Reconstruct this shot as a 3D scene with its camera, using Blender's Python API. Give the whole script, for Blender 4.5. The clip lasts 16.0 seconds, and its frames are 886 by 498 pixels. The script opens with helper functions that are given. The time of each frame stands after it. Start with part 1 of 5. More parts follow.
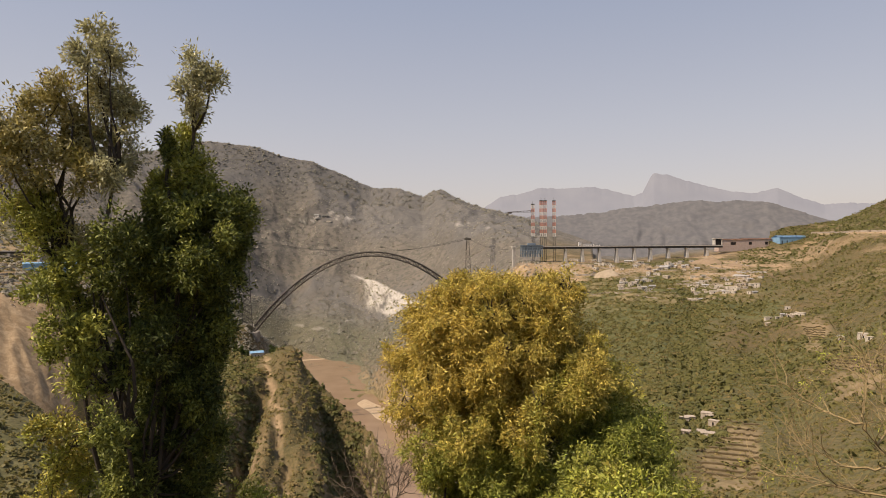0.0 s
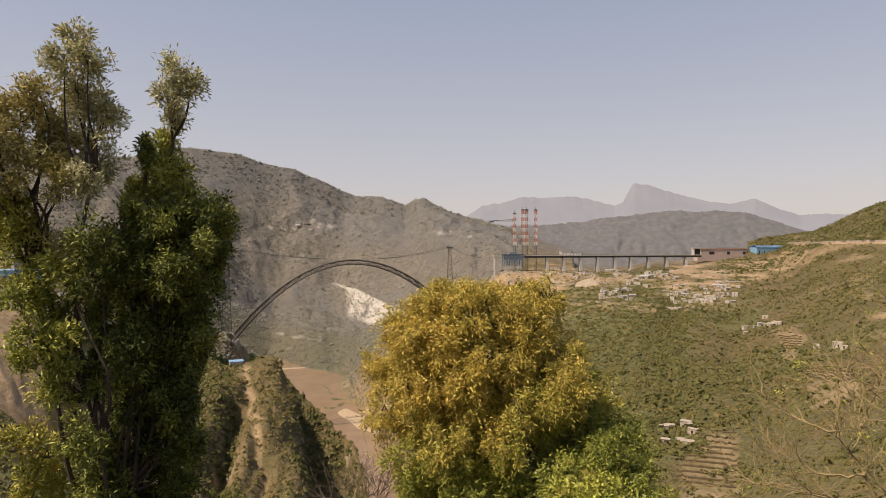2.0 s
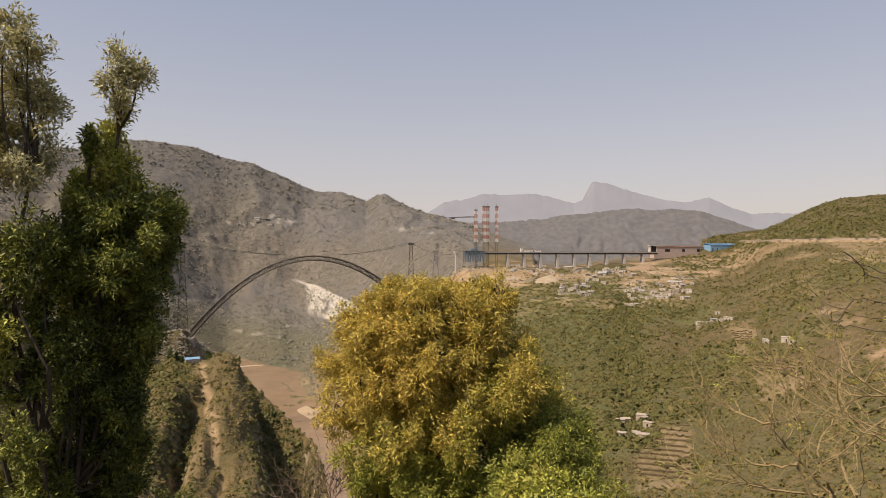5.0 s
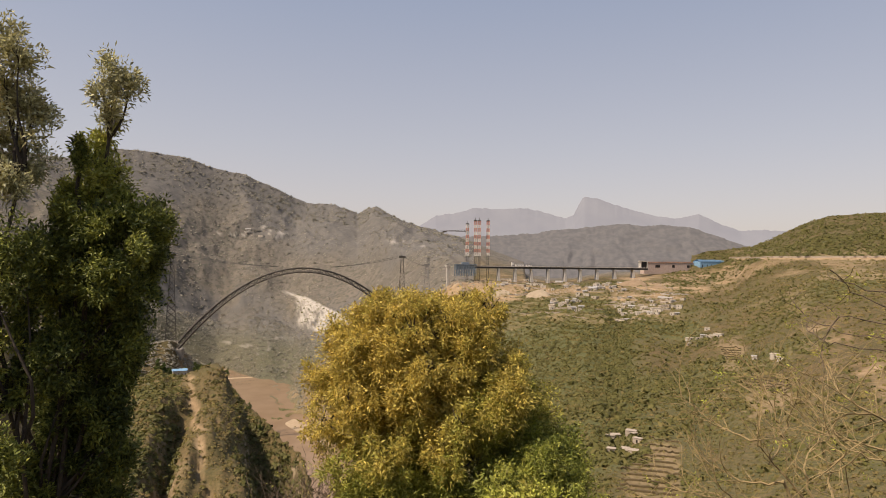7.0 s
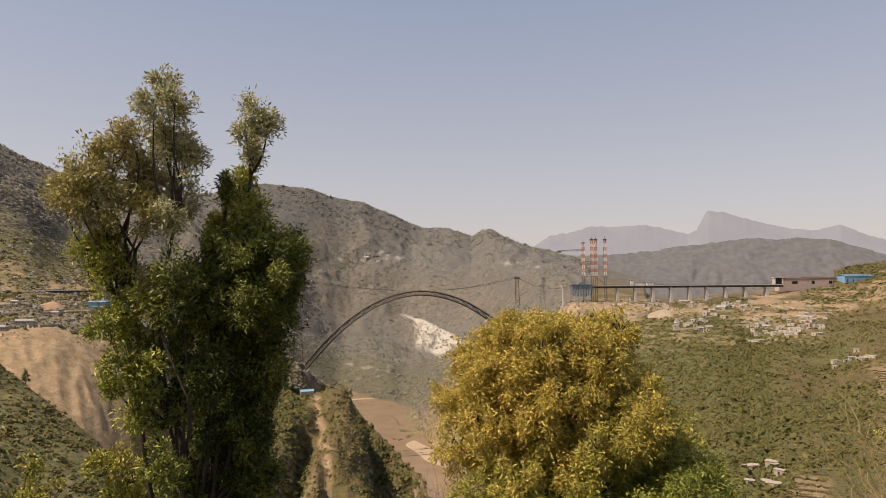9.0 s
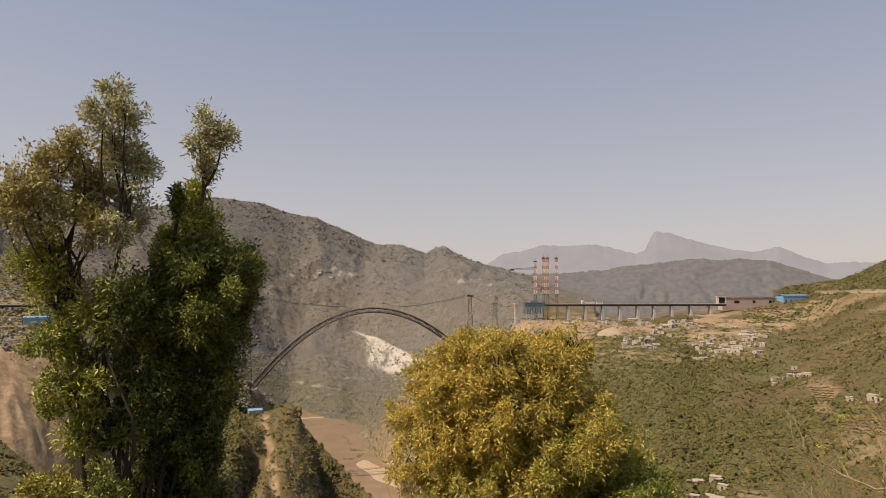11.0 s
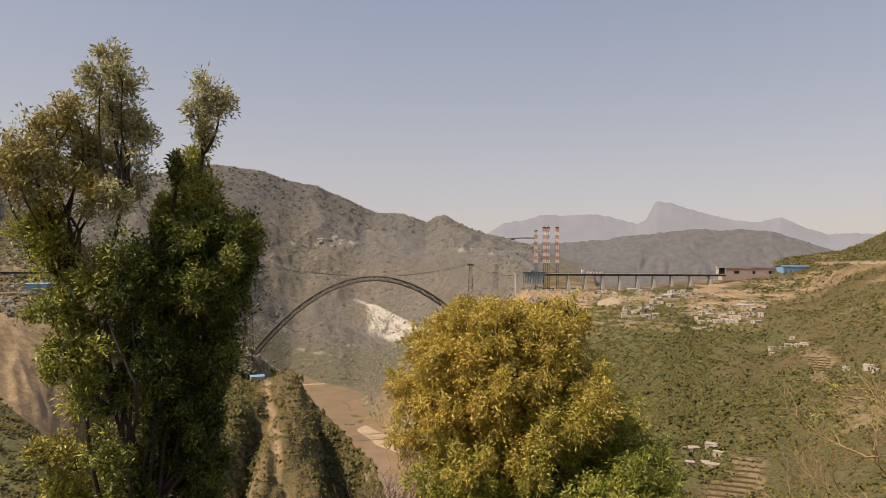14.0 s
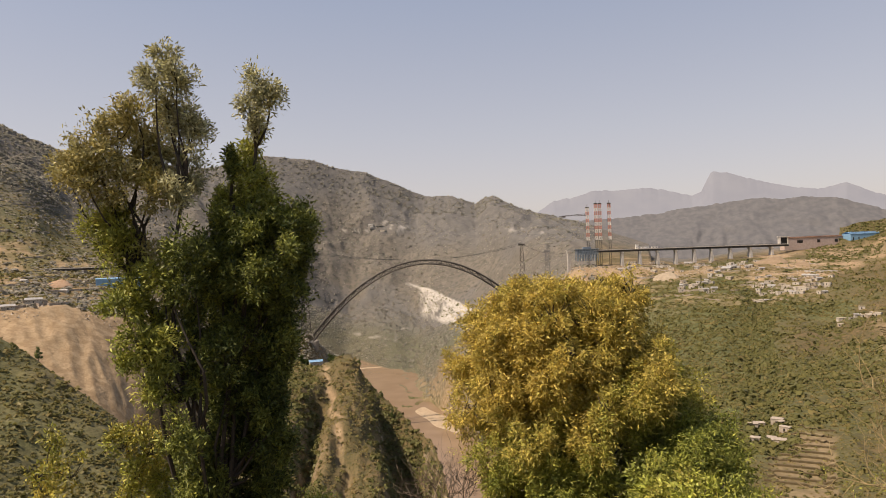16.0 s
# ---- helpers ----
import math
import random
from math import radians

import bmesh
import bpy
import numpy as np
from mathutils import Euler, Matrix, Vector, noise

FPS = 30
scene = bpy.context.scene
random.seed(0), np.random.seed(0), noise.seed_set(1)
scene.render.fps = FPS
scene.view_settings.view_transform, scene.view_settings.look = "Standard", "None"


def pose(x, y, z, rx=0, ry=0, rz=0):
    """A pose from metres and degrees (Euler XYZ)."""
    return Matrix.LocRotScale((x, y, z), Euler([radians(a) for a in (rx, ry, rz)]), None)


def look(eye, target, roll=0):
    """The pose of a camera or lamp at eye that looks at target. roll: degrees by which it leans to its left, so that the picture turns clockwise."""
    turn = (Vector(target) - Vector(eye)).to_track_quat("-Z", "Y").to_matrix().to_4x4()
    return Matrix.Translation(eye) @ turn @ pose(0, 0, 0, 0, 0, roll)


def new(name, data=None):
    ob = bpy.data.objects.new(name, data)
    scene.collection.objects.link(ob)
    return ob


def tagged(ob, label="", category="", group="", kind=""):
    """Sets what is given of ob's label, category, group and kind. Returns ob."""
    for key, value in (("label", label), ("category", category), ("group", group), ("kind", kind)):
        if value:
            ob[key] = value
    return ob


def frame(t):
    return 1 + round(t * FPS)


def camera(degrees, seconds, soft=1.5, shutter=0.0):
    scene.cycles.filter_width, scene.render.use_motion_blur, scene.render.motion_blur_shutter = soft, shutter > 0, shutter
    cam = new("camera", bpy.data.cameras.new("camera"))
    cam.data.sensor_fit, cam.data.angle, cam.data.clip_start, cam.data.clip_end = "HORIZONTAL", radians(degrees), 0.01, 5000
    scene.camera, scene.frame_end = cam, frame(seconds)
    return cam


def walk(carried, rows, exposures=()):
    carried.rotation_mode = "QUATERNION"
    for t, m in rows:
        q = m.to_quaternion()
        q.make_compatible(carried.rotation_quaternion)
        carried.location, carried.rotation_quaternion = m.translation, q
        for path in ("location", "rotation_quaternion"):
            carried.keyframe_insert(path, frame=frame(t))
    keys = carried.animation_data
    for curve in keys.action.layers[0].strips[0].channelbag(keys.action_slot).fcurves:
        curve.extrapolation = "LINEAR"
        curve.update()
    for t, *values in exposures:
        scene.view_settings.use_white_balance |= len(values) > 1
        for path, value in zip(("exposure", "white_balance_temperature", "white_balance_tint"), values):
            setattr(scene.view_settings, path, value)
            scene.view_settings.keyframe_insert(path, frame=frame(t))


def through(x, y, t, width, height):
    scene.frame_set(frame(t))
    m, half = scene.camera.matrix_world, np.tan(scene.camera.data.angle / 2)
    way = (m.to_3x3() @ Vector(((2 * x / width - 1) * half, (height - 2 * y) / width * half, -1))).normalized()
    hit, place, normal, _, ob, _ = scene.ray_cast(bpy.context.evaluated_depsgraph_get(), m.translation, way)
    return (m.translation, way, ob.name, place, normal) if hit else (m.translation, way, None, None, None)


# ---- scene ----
EYE = 360.0          # eye level above the river; the railway deck lies at the same height
cam = camera(69, 16.0, soft=0.5)
walk(cam, [
    (0.0, pose(0.045, 0.02, EYE, 89.871, 0.459, 0.543)),
    (0.5, pose(0.010, 0.02, EYE, 89.769, 0.940, -0.412)),
    (1.0, pose(0.028, 0.02, EYE, 89.514, 0.274, -0.339)),
    (1.5, pose(0.045, 0.02, EYE, 89.891, -0.191, 0.149)),
    (2.0, pose(0.080, 0.02, EYE, 90.612, 0.210, -1.057)),
    (2.5, pose(0.080, 0.02, EYE, 90.651, 0.952, -1.707)),
    (3.0, pose(0.063, 0.02, EYE, 89.851, -1.011, -2.783)),
    (3.5, pose(0.098, 0.02, EYE, 89.300, -0.423, -1.601)),
    (4.0, pose(0.168, 0.02, EYE, 90.302, 0.322, -2.868)),
    (4.2, pose(0.203, 0.02, EYE, 89.785, 0.162, -3.955)),
    (6.3, pose(0.380, 0.02, EYE, 91.314, -0.163, -5.024)),
    (6.5, pose(0.380, 0.02, EYE, 91.255, -0.336, -5.807)),
    (7.0, pose(0.350, 0.02, EYE, 91.478, -0.640, -5.268)),
    (7.5, pose(0.260, 0.02, EYE, 91.825, 0.209, -2.305)),
    (8.0, pose(0.230, 0.02, EYE, 92.514, -0.253, 1.433)),
    (8.2, pose(0.200, 0.02, EYE, 92.942, -0.477, 5.529)),
    (10.3, pose(-0.165, 0.02, EYE, 93.844, 2.188, 3.332)),
    (10.5, pose(-0.165, 0.02, EYE, 94.305, 1.931, 3.491)),
    (11.0, pose(-0.078, 0.02, EYE, 94.889, 0.082, 0.733)),
    (11.5, pose(-0.025, 0.02, EYE, 94.654, 0.264, -0.854)),
    (12.0, pose(0.010, 0.02, EYE, 94.723, 0.298, -0.630)),
    (12.5, pose(0.010, 0.02, EYE, 94.293, -0.765, -0.057)),
    (13.0, pose(-0.008, 0.02, EYE, 94.290, -0.020, 0.059)),
    (13.5, pose(-0.025, 0.02, EYE, 93.217, -0.048, 0.668)),
    (14.0, pose(-0.043, 0.02, EYE, 92.130, -0.230, 0.787)),
    (14.5, pose(-0.113, 0.02, EYE, 89.325, 1.863, 6.972)),
    (15.0, pose(-0.095, 0.02, EYE, 90.154, 1.844, 6.222)),
    (15.5, pose(-0.078, 0.02, EYE, 90.723, 1.862, 3.850)),
    (16.0, pose(-0.113, 0.02, EYE, 90.579, 1.945, 5.304)),
], exposures=[(0.0, 0.44, 7800, 18), (8.2, 0.44, 7800, 18), (10.5, 0.36, 7950, 17.5), (13.0, 0.34, 8050, 17.5), (14.0, 0.37, 7900, 17.5), (14.5, 0.50, 7800, 18), (16.0, 0.49, 7800, 18)])

# ---- light ----
SUN_BEARING, SUN_HEIGHT = -114.0, 53.0        # degrees: clockwise from +y, above the horizon
world = bpy.data.worlds.new("sky")
scene.world = world
world.use_nodes = True
wn = world.node_tree.nodes
sky = wn.new("ShaderNodeTexSky")
sky.sky_type, sky.sun_disc = "NISHITA", False
sky.sun_elevation, sky.sun_rotation = radians(SUN_HEIGHT), radians(SUN_BEARING)
sky.altitude, sky.air_density, sky.dust_density, sky.ozone_density = 600, 1.0, 3.0, 1.0
wn["Background"].inputs["Strength"].default_value = 0.14
# a dusty, hazy sky: the clear sky with an even veil that thickens towards the horizon all round
wl = world.node_tree.links
way, split = wn.new("ShaderNodeTexCoord"), wn.new("ShaderNodeSeparateXYZ")
wl.new(way.outputs["Generated"], split.inputs["Vector"])
veil = wn.new("ShaderNodeValToRGB")
while len(veil.color_ramp.elements) < 4:
    veil.color_ramp.elements.new(.5)
for e, p, c in zip(veil.color_ramp.elements, (0.0, .18, .45, 1.0), ((3.01, 2.90, 3.05, 1), (2.30, 2.565, 3.07, 1), (1.33, 1.875, 2.88, 1), (1.0, 1.42, 2.28, 1))):
    e.position, e.color = p, c
wl.new(split.outputs["Z"], veil.inputs["Fac"])
blend = wn.new("ShaderNodeMix")
blend.data_type = "RGBA"
blend.inputs[0].default_value = 0.75
wl.new(sky.outputs["Color"], blend.inputs[6])
wl.new(veil.outputs["Color"], blend.inputs[7])
wl.new(blend.outputs[2], wn["Background"].inputs["Color"])
sun = new("sun", bpy.data.lights.new("sun", "SUN"))
sun.data.energy, sun.data.angle, sun.data.color = 4.0, radians(0.6), (1.0, 0.93, 0.82)
sb, se = radians(SUN_BEARING), radians(SUN_HEIGHT)
toward = Vector((math.sin(sb) * math.cos(se), math.cos(sb) * math.cos(se), math.sin(se)))
sun.matrix_world = look(toward * 50 + Vector((0, 0, EYE)), Vector((0, 0, EYE)))


# ---- small tools ----
def link_mesh(name, verts, faces, material, smooth=False):
    """A mesh object from arrays; faces all have the same number of corners, or are a list."""
    me = bpy.data.meshes.new(name)
    if isinstance(faces, np.ndarray):
        n, k = faces.shape
        me.vertices.add(len(verts))
        me.vertices.foreach_set("co", np.asarray(verts, np.float32).ravel())
        me.loops.add(n * k)
        me.loops.foreach_set("vertex_index", faces.astype(np.int32).ravel())
        me.polygons.add(n)
        me.polygons.foreach_set("loop_start", np.arange(0, n * k, k, dtype=np.int32))
        me.update(calc_edges=True)
    else:
        me.from_pydata([tuple(v) for v in verts], [], faces)
    if smooth:
        me.polygons.foreach_set("use_smooth", np.ones(len(me.polygons), bool))
    me.materials.append(material)
    return new(name, me)


def point_values(ob, name, values):
    ob.data.attributes.new(name, "FLOAT", "POINT").data.foreach_set("value", np.asarray(values, np.float32))


def part(name, bm, material, parent=None, label=""):
    """Links a bmesh as one mesh object under a thing or a part."""
    me = bpy.data.meshes.new(name)
    bm.to_mesh(me)
    bm.free()
    me.materials.append(material)
    ob = new(name, me)
    if parent:
        ob.parent = parent
    if label:
        tagged(ob, label)
    return ob


def under(ob, parent, label="", kind=""):
    ob.parent = parent
    return tagged(ob, label, kind=kind)


def thing(name, m, label, category, group="", kind=""):
    ob = new(name)
    ob.matrix_world = m
    return tagged(ob, label, category, group, kind)


def add_box(bm, x0, x1, y0, y1, z0, z1):
    v = [bm.verts.new((x, y, z)) for z in (z0, z1) for y in (y0, y1) for x in (x0, x1)]
    for f in ((0, 2, 3, 1), (4, 5, 7, 6), (0, 1, 5, 4), (2, 6, 7, 3), (0, 4, 6, 2), (1, 3, 7, 5)):
        bm.faces.new([v[i] for i in f])
    return bm


def box(x0, x1, y0, y1, z0, z1, bevel=0.0):
    bm = add_box(bmesh.new(), x0, x1, y0, y1, z0, z1)
    if bevel:
        bmesh.ops.bevel(bm, geom=bm.edges[:], offset=bevel, segments=1, affect="EDGES")
    return bm


def add_bar(bm, a, b, r, r2=None, sides=6):
    """A round, tapered bar from a to b."""
    a, b, r2 = Vector(a), Vector(b), r if r2 is None else r2
    q = (b - a).to_track_quat("Z", "Y")
    rings = []
    for p, w in ((a, r), (b, r2)):
        rings.append([bm.verts.new(p + q @ Vector((w * math.cos(t), w * math.sin(t), 0))) for t in (2 * math.pi * i / sides for i in range(sides))])
    for i in range(sides):
        j = (i + 1) % sides
        bm.faces.new((rings[0][i], rings[0][j], rings[1][j], rings[1][i]))
    bm.faces.new(rings[0][::-1])
    bm.faces.new(rings[1])
    return bm


def add_beam(bm, a, b, w):
    return add_bar(bm, a, b, w * 0.7071, sides=4)


def spot(bearing, distance, z=0.0):
    """A place by bearing (degrees, clockwise from +y) and distance."""
    t = radians(bearing)
    return Vector((distance * math.sin(t), distance * math.cos(t), z))


# ---- numpy noise ----
def lattice(ix, iy, iz, seed):
    h = (ix * 374761393 + iy * 668265263 + iz * 2147483647 + seed * 974711) & 0x7FFFFFFF
    h = ((h ^ (h >> 13)) * 1274126177) & 0x7FFFFFFF
    return ((h ^ (h >> 16)) & 0xFFFF) / 32767.5 - 1.0


def value_noise(x, y, seed=0):
    ix, iy = np.floor(x).astype(np.int64), np.floor(y).astype(np.int64)
    fx, fy = x - ix, y - iy
    fx, fy = fx * fx * (3 - 2 * fx), fy * fy * (3 - 2 * fy)
    n = [[lattice(ix + i, iy + j, 0, seed) for j in (0, 1)] for i in (0, 1)]
    return (n[0][0] * (1 - fx) + n[1][0] * fx) * (1 - fy) + (n[0][1] * (1 - fx) + n[1][1] * fx) * fy


def fbm(x, y, octaves=4, seed=0):
    total, amp = 0.0, 1.0
    for o in range(octaves):
        total, amp = total + amp * value_noise(x * 2 ** o + 17.3 * o, y * 2 ** o - 9.1 * o, seed + o), amp * 0.5
    return total / 1.9


def ridged(x, y, octaves=4, seed=0):
    total, amp = 0.0, 1.0
    for o in range(octaves):
        total, amp = total + amp * (1 - 2 * np.abs(value_noise(x * 2 ** o + 5.7 * o, y * 2 ** o + 3.1 * o, seed + o))), amp * 0.5
    return total / 1.9


def bump01(x, a, b, soft):
    """1 between a and b, falling to 0 over soft outside."""
    return np.clip((x - a) / soft + 1, 0, 1) * np.clip((b - x) / soft + 1, 0, 1)


# ---- materials ----
def material(name, rough=0.9, metal=0.0):
    m = bpy.data.materials.new(name)
    m.use_nodes = True
    b = m.node_tree.nodes["Principled BSDF"]
    b.inputs["Roughness"].default_value, b.inputs["Metallic"].default_value = rough, metal
    b.inputs["Specular IOR Level"].default_value = 0.25
    return m, m.node_tree.nodes, m.node_tree.links, b


def node(nodes, kind, **inputs):
    n = nodes.new(kind)
    for key, value in inputs.items():
        n.inputs[key.replace("_", " ")].default_value = value
    return n


def noise_fac(nodes, links, scale, detail=4.0, lo=0.35, hi=0.65, coords="Object"):
    tex, n = nodes.new("ShaderNodeTexCoord"), node(nodes, "ShaderNodeTexNoise", Scale=scale, Detail=detail)
    links.new(tex.outputs[coords], n.inputs["Vector"])
    r = node(nodes, "ShaderNodeMapRange", From_Min=lo, From_Max=hi)
    links.new(n.outputs["Fac"], r.inputs["Value"])
    return r.outputs["Result"]


def mixed(nodes, links, fac, a, b):
    m = nodes.new("ShaderNodeMix")
    m.data_type = "RGBA"
    for socket, value in ((m.inputs[0], fac), (m.inputs[6], a), (m.inputs[7], b)):
        if isinstance(value, tuple):
            socket.default_value = (*value, 1.0)
        elif isinstance(value, float):
            socket.default_value = value
        else:
            links.new(value, socket)
    return m.outputs[2]


def product(nodes, links, a, b, op="MULTIPLY"):
    m = nodes.new("ShaderNodeMath")
    m.operation = op
    m.use_clamp = True
    for socket, value in zip(m.inputs, (a, b)):
        if isinstance(value, float):
            socket.default_value = value
        else:
            links.new(value, socket)
    return m.outputs[0]


def value_of(nodes, name):
    a = nodes.new("ShaderNodeAttribute")
    a.attribute_name = name
    return a.outputs["Fac"]


def relief(nodes, links, bsdf, scale, strength, distance):
    tex, n = nodes.new("ShaderNodeTexCoord"), node(nodes, "ShaderNodeTexNoise", Scale=scale, Detail=5.0)
    links.new(tex.outputs["Object"], n.inputs["Vector"])
    b = node(nodes, "ShaderNodeBump", Strength=strength, Distance=distance)
    links.new(n.outputs["Fac"], b.inputs["Height"])
    links.new(b.outputs["Normal"], bsdf.inputs["Normal"])


def plain(name, dark, light, scale, rough=0.9, metal=0.0, bump=0.0):
    """Two tones of one surface, mottled at two sizes, with a little relief."""
    m, ns, ls, b = material(name, rough, metal)
    big = mixed(ns, ls, noise_fac(ns, ls, scale), dark, light)
    fine = mixed(ns, ls, noise_fac(ns, ls, scale * 9, 3.0), tuple(c * 0.8 for c in dark), light)
    ls.new(mixed(ns, ls, 0.4, big, fine), b.inputs["Base Color"])
    if bump:
        relief(ns, ls, b, scale * 6, 0.5, bump)
    return m


def foliage(name, tones, through=0.45, gloss=0.5, vary=0.15):
    """Leaves: a ramp of tones by the mesh's own tone value, varied leaf by leaf."""
    m, ns, ls, b = material(name, gloss)
    b.inputs["Specular IOR Level"].default_value = 0.5 if gloss < .45 else 0.25
    geo = ns.new("ShaderNodeNewGeometry")
    jitter = node(ns, "ShaderNodeMath")
    jitter.operation = "MULTIPLY_ADD"
    ls.new(geo.outputs["Random Per Island"], jitter.inputs[0])
    jitter.inputs[1].default_value = 0.22
    ls.new(value_of(ns, "tone"), jitter.inputs[2])
    ramp = ns.new("ShaderNodeValToRGB")
    while len(ramp.color_ramp.elements) < len(tones):
        ramp.color_ramp.elements.new(0.5)
    for i, (e, c) in enumerate(zip(ramp.color_ramp.elements, tones)):
        e.position, e.color = i / (len(tones) - 1), (*c, 1)
    ls.new(jitter.outputs[0], ramp.inputs["Fac"])
    chance = ns.new("ShaderNodeTexWhiteNoise")
    chance.noise_dimensions = "1D"
    ls.new(geo.outputs["Random Per Island"], chance.inputs["W"])
    worn = node(ns, "ShaderNodeMapRange", To_Min=1 - vary, To_Max=1 + vary)
    ls.new(chance.outputs["Value"], worn.inputs["Value"])
    shade = ns.new("ShaderNodeVectorMath")
    shade.operation = "SCALE"
    ls.new(ramp.outputs["Color"], shade.inputs[0])
    ls.new(worn.outputs["Result"], shade.inputs["Scale"])
    ls.new(shade.outputs["Vector"], b.inputs["Base Color"])
    t = ns.new("ShaderNodeBsdfTranslucent")
    ls.new(shade.outputs["Vector"], t.inputs["Color"])
    mix = node(ns, "ShaderNodeMixShader", Fac=through)
    ls.new(b.outputs["BSDF"], mix.inputs[1])
    ls.new(t.outputs["BSDF"], mix.inputs[2])
    ls.new(mix.outputs["Shader"], ns["Material Output"].inputs["Surface"])
    return m


def ground_material():
    m, ns, ls, b = material("hillside", 0.95)
    patch, middle = noise_fac(ns, ls, 0.012, 6.0, 0.38, 0.62), noise_fac(ns, ls, 0.035, 6.0, 0.42, 0.58)
    grain, speck, tuft = noise_fac(ns, ls, 0.11, 5.0, 0.38, 0.62), noise_fac(ns, ls, 0.32, 4.0, 0.46, 0.56), noise_fac(ns, ls, 1.3, 2.0, 0.48, 0.6)
    grass = mixed(ns, ls, patch, (0.116, 0.083, 0.037), (0.172, 0.112, 0.057))
    grass = mixed(ns, ls, product(ns, ls, middle, 0.6), grass, (0.109, 0.089, 0.039))
    grass = mixed(ns, ls, product(ns, ls, grain, 0.6), grass, (0.078, 0.070, 0.027))
    grass = mixed(ns, ls, product(ns, ls, speck, 0.7), grass, (0.052, 0.050, 0.020))
    grass = mixed(ns, ls, product(ns, ls, tuft, 0.25), grass, (0.227, 0.159, 0.082))
    lush = mixed(ns, ls, grain, (0.080, 0.086, 0.033), (0.126, 0.124, 0.050))
    lush = mixed(ns, ls, product(ns, ls, speck, 0.7), lush, (0.062, 0.066, 0.027))
    earth = mixed(ns, ls, grain, (0.270, 0.188, 0.108), (0.370, 0.272, 0.166))
    earth = mixed(ns, ls, product(ns, ls, speck, 0.3), earth, (0.205, 0.142, 0.082))
    stone = mixed(ns, ls, grain, (0.150, 0.118, 0.074), (0.290, 0.232, 0.155))
    # far dry scrub and trees, greyed so the base colour carries distance haze
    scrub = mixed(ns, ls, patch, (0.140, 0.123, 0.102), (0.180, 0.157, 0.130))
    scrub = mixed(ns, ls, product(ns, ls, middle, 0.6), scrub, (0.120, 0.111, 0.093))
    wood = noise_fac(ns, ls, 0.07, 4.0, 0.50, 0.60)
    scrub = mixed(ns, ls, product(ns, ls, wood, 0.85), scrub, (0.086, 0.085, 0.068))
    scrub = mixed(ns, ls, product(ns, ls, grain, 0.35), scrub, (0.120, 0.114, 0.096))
    hazed_woods = mixed(ns, ls, middle, (0.118, 0.114, 0.106), (0.150, 0.142, 0.130))
    hazed_woods = mixed(ns, ls, product(ns, ls, wood, 0.8), hazed_woods, (0.092, 0.092, 0.086))
    scrub = mixed(ns, ls, value_of(ns, "haze_grey"), scrub, hazed_woods)
    pale = mixed(ns, ls, grain, (0.33, 0.31, 0.27), (0.46, 0.43, 0.385))
    geo, sep = ns.new("ShaderNodeNewGeometry"), ns.new("ShaderNodeSeparateXYZ")
    ls.new(geo.outputs["Normal"], sep.inputs["Vector"])
    steep = node(ns, "ShaderNodeMapRange", From_Min=0.50, From_Max=0.34)
    ls.new(sep.outputs["Z"], steep.inputs["Value"])
    c = mixed(ns, ls, value_of(ns, "lush"), grass, lush)
    c = mixed(ns, ls, product(ns, ls, steep.outputs["Result"], grain), c, stone)
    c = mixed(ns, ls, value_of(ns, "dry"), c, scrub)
    c = mixed(ns, ls, value_of(ns, "bare"), c, earth)
    c = mixed(ns, ls, value_of(ns, "pale"), c, pale)
    ls.new(c, b.inputs["Base Color"])
    relief(ns, ls, b, 0.35, 0.6, 1.2)
    return m


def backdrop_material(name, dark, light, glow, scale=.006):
    """Distance: a ridge whose haze is painted as pale colour with a glow."""
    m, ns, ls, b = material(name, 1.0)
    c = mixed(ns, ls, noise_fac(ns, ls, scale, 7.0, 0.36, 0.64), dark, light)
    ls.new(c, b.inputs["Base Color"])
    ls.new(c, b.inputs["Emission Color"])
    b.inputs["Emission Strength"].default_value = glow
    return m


GROUND = ground_material()

# ---- the land ----
# Profiles outward from the viewpoint: a bearing, then (distance, rise per metre) from the lip under the camera to the far crest.
PROFILES = {}


def profile(bearing, *steps):
    PROFILES[bearing] = [(0.002, -800), (15, -0.8), (70, -0.62), *steps]


profile(-46, (200, -.44), (320, -.24), (520, -.045), (690, -.215), (900, -.055), (1200, -.032), (1560, -.006), (2200, .122), (2900, .212), (3600, .1))
profile(-41.5, (200, -.44), (310, -.265), (480, -.068), (690, -.215), (900, -.055), (1200, -.032), (1560, -.006), (2200, .117), (2900, .203), (3600, .1))
profile(-38, (200, -.44), (300, -.30), (450, -.115), (690, -.215), (900, -.052), (1200, -.032), (1560, -.006), (2200, .096), (2900, .172), (3600, .1))
profile(-35.9, (200, -.45), (290, -.32), (425, -.153), (690, -.22), (910, -.055), (1200, -.047), (1560, -.006), (2200, .052), (2900, .158), (3600, .1))
profile(-33, (200, -.46), (280, -.35), (395, -.205), (690, -.25), (920, -.066), (1200, -.05), (1560, -.006), (2200, .03), (3200, .14), (4000, .1))
profile(-28, (200, -.47), (270, -.40), (360, -.30), (720, -.33), (950, -.10), (1200, -.07), (1850, -.03), (2350, .02), (3300, .14), (4000, .1))
profile(-24, (250, -.45), (450, -.36), (800, -.165), (1000, -.22), (1150, -.16), (1300, -.12), (2150, -.08), (2480, -.01), (3400, .142), (4000, .1))
profile(-19.5, (250, -.45), (450, -.37), (790, -.160), (960, -.22), (1150, -.20), (1360, -.115), (2280, -.115), (2600, -.045), (3400, .159), (4000, .11))
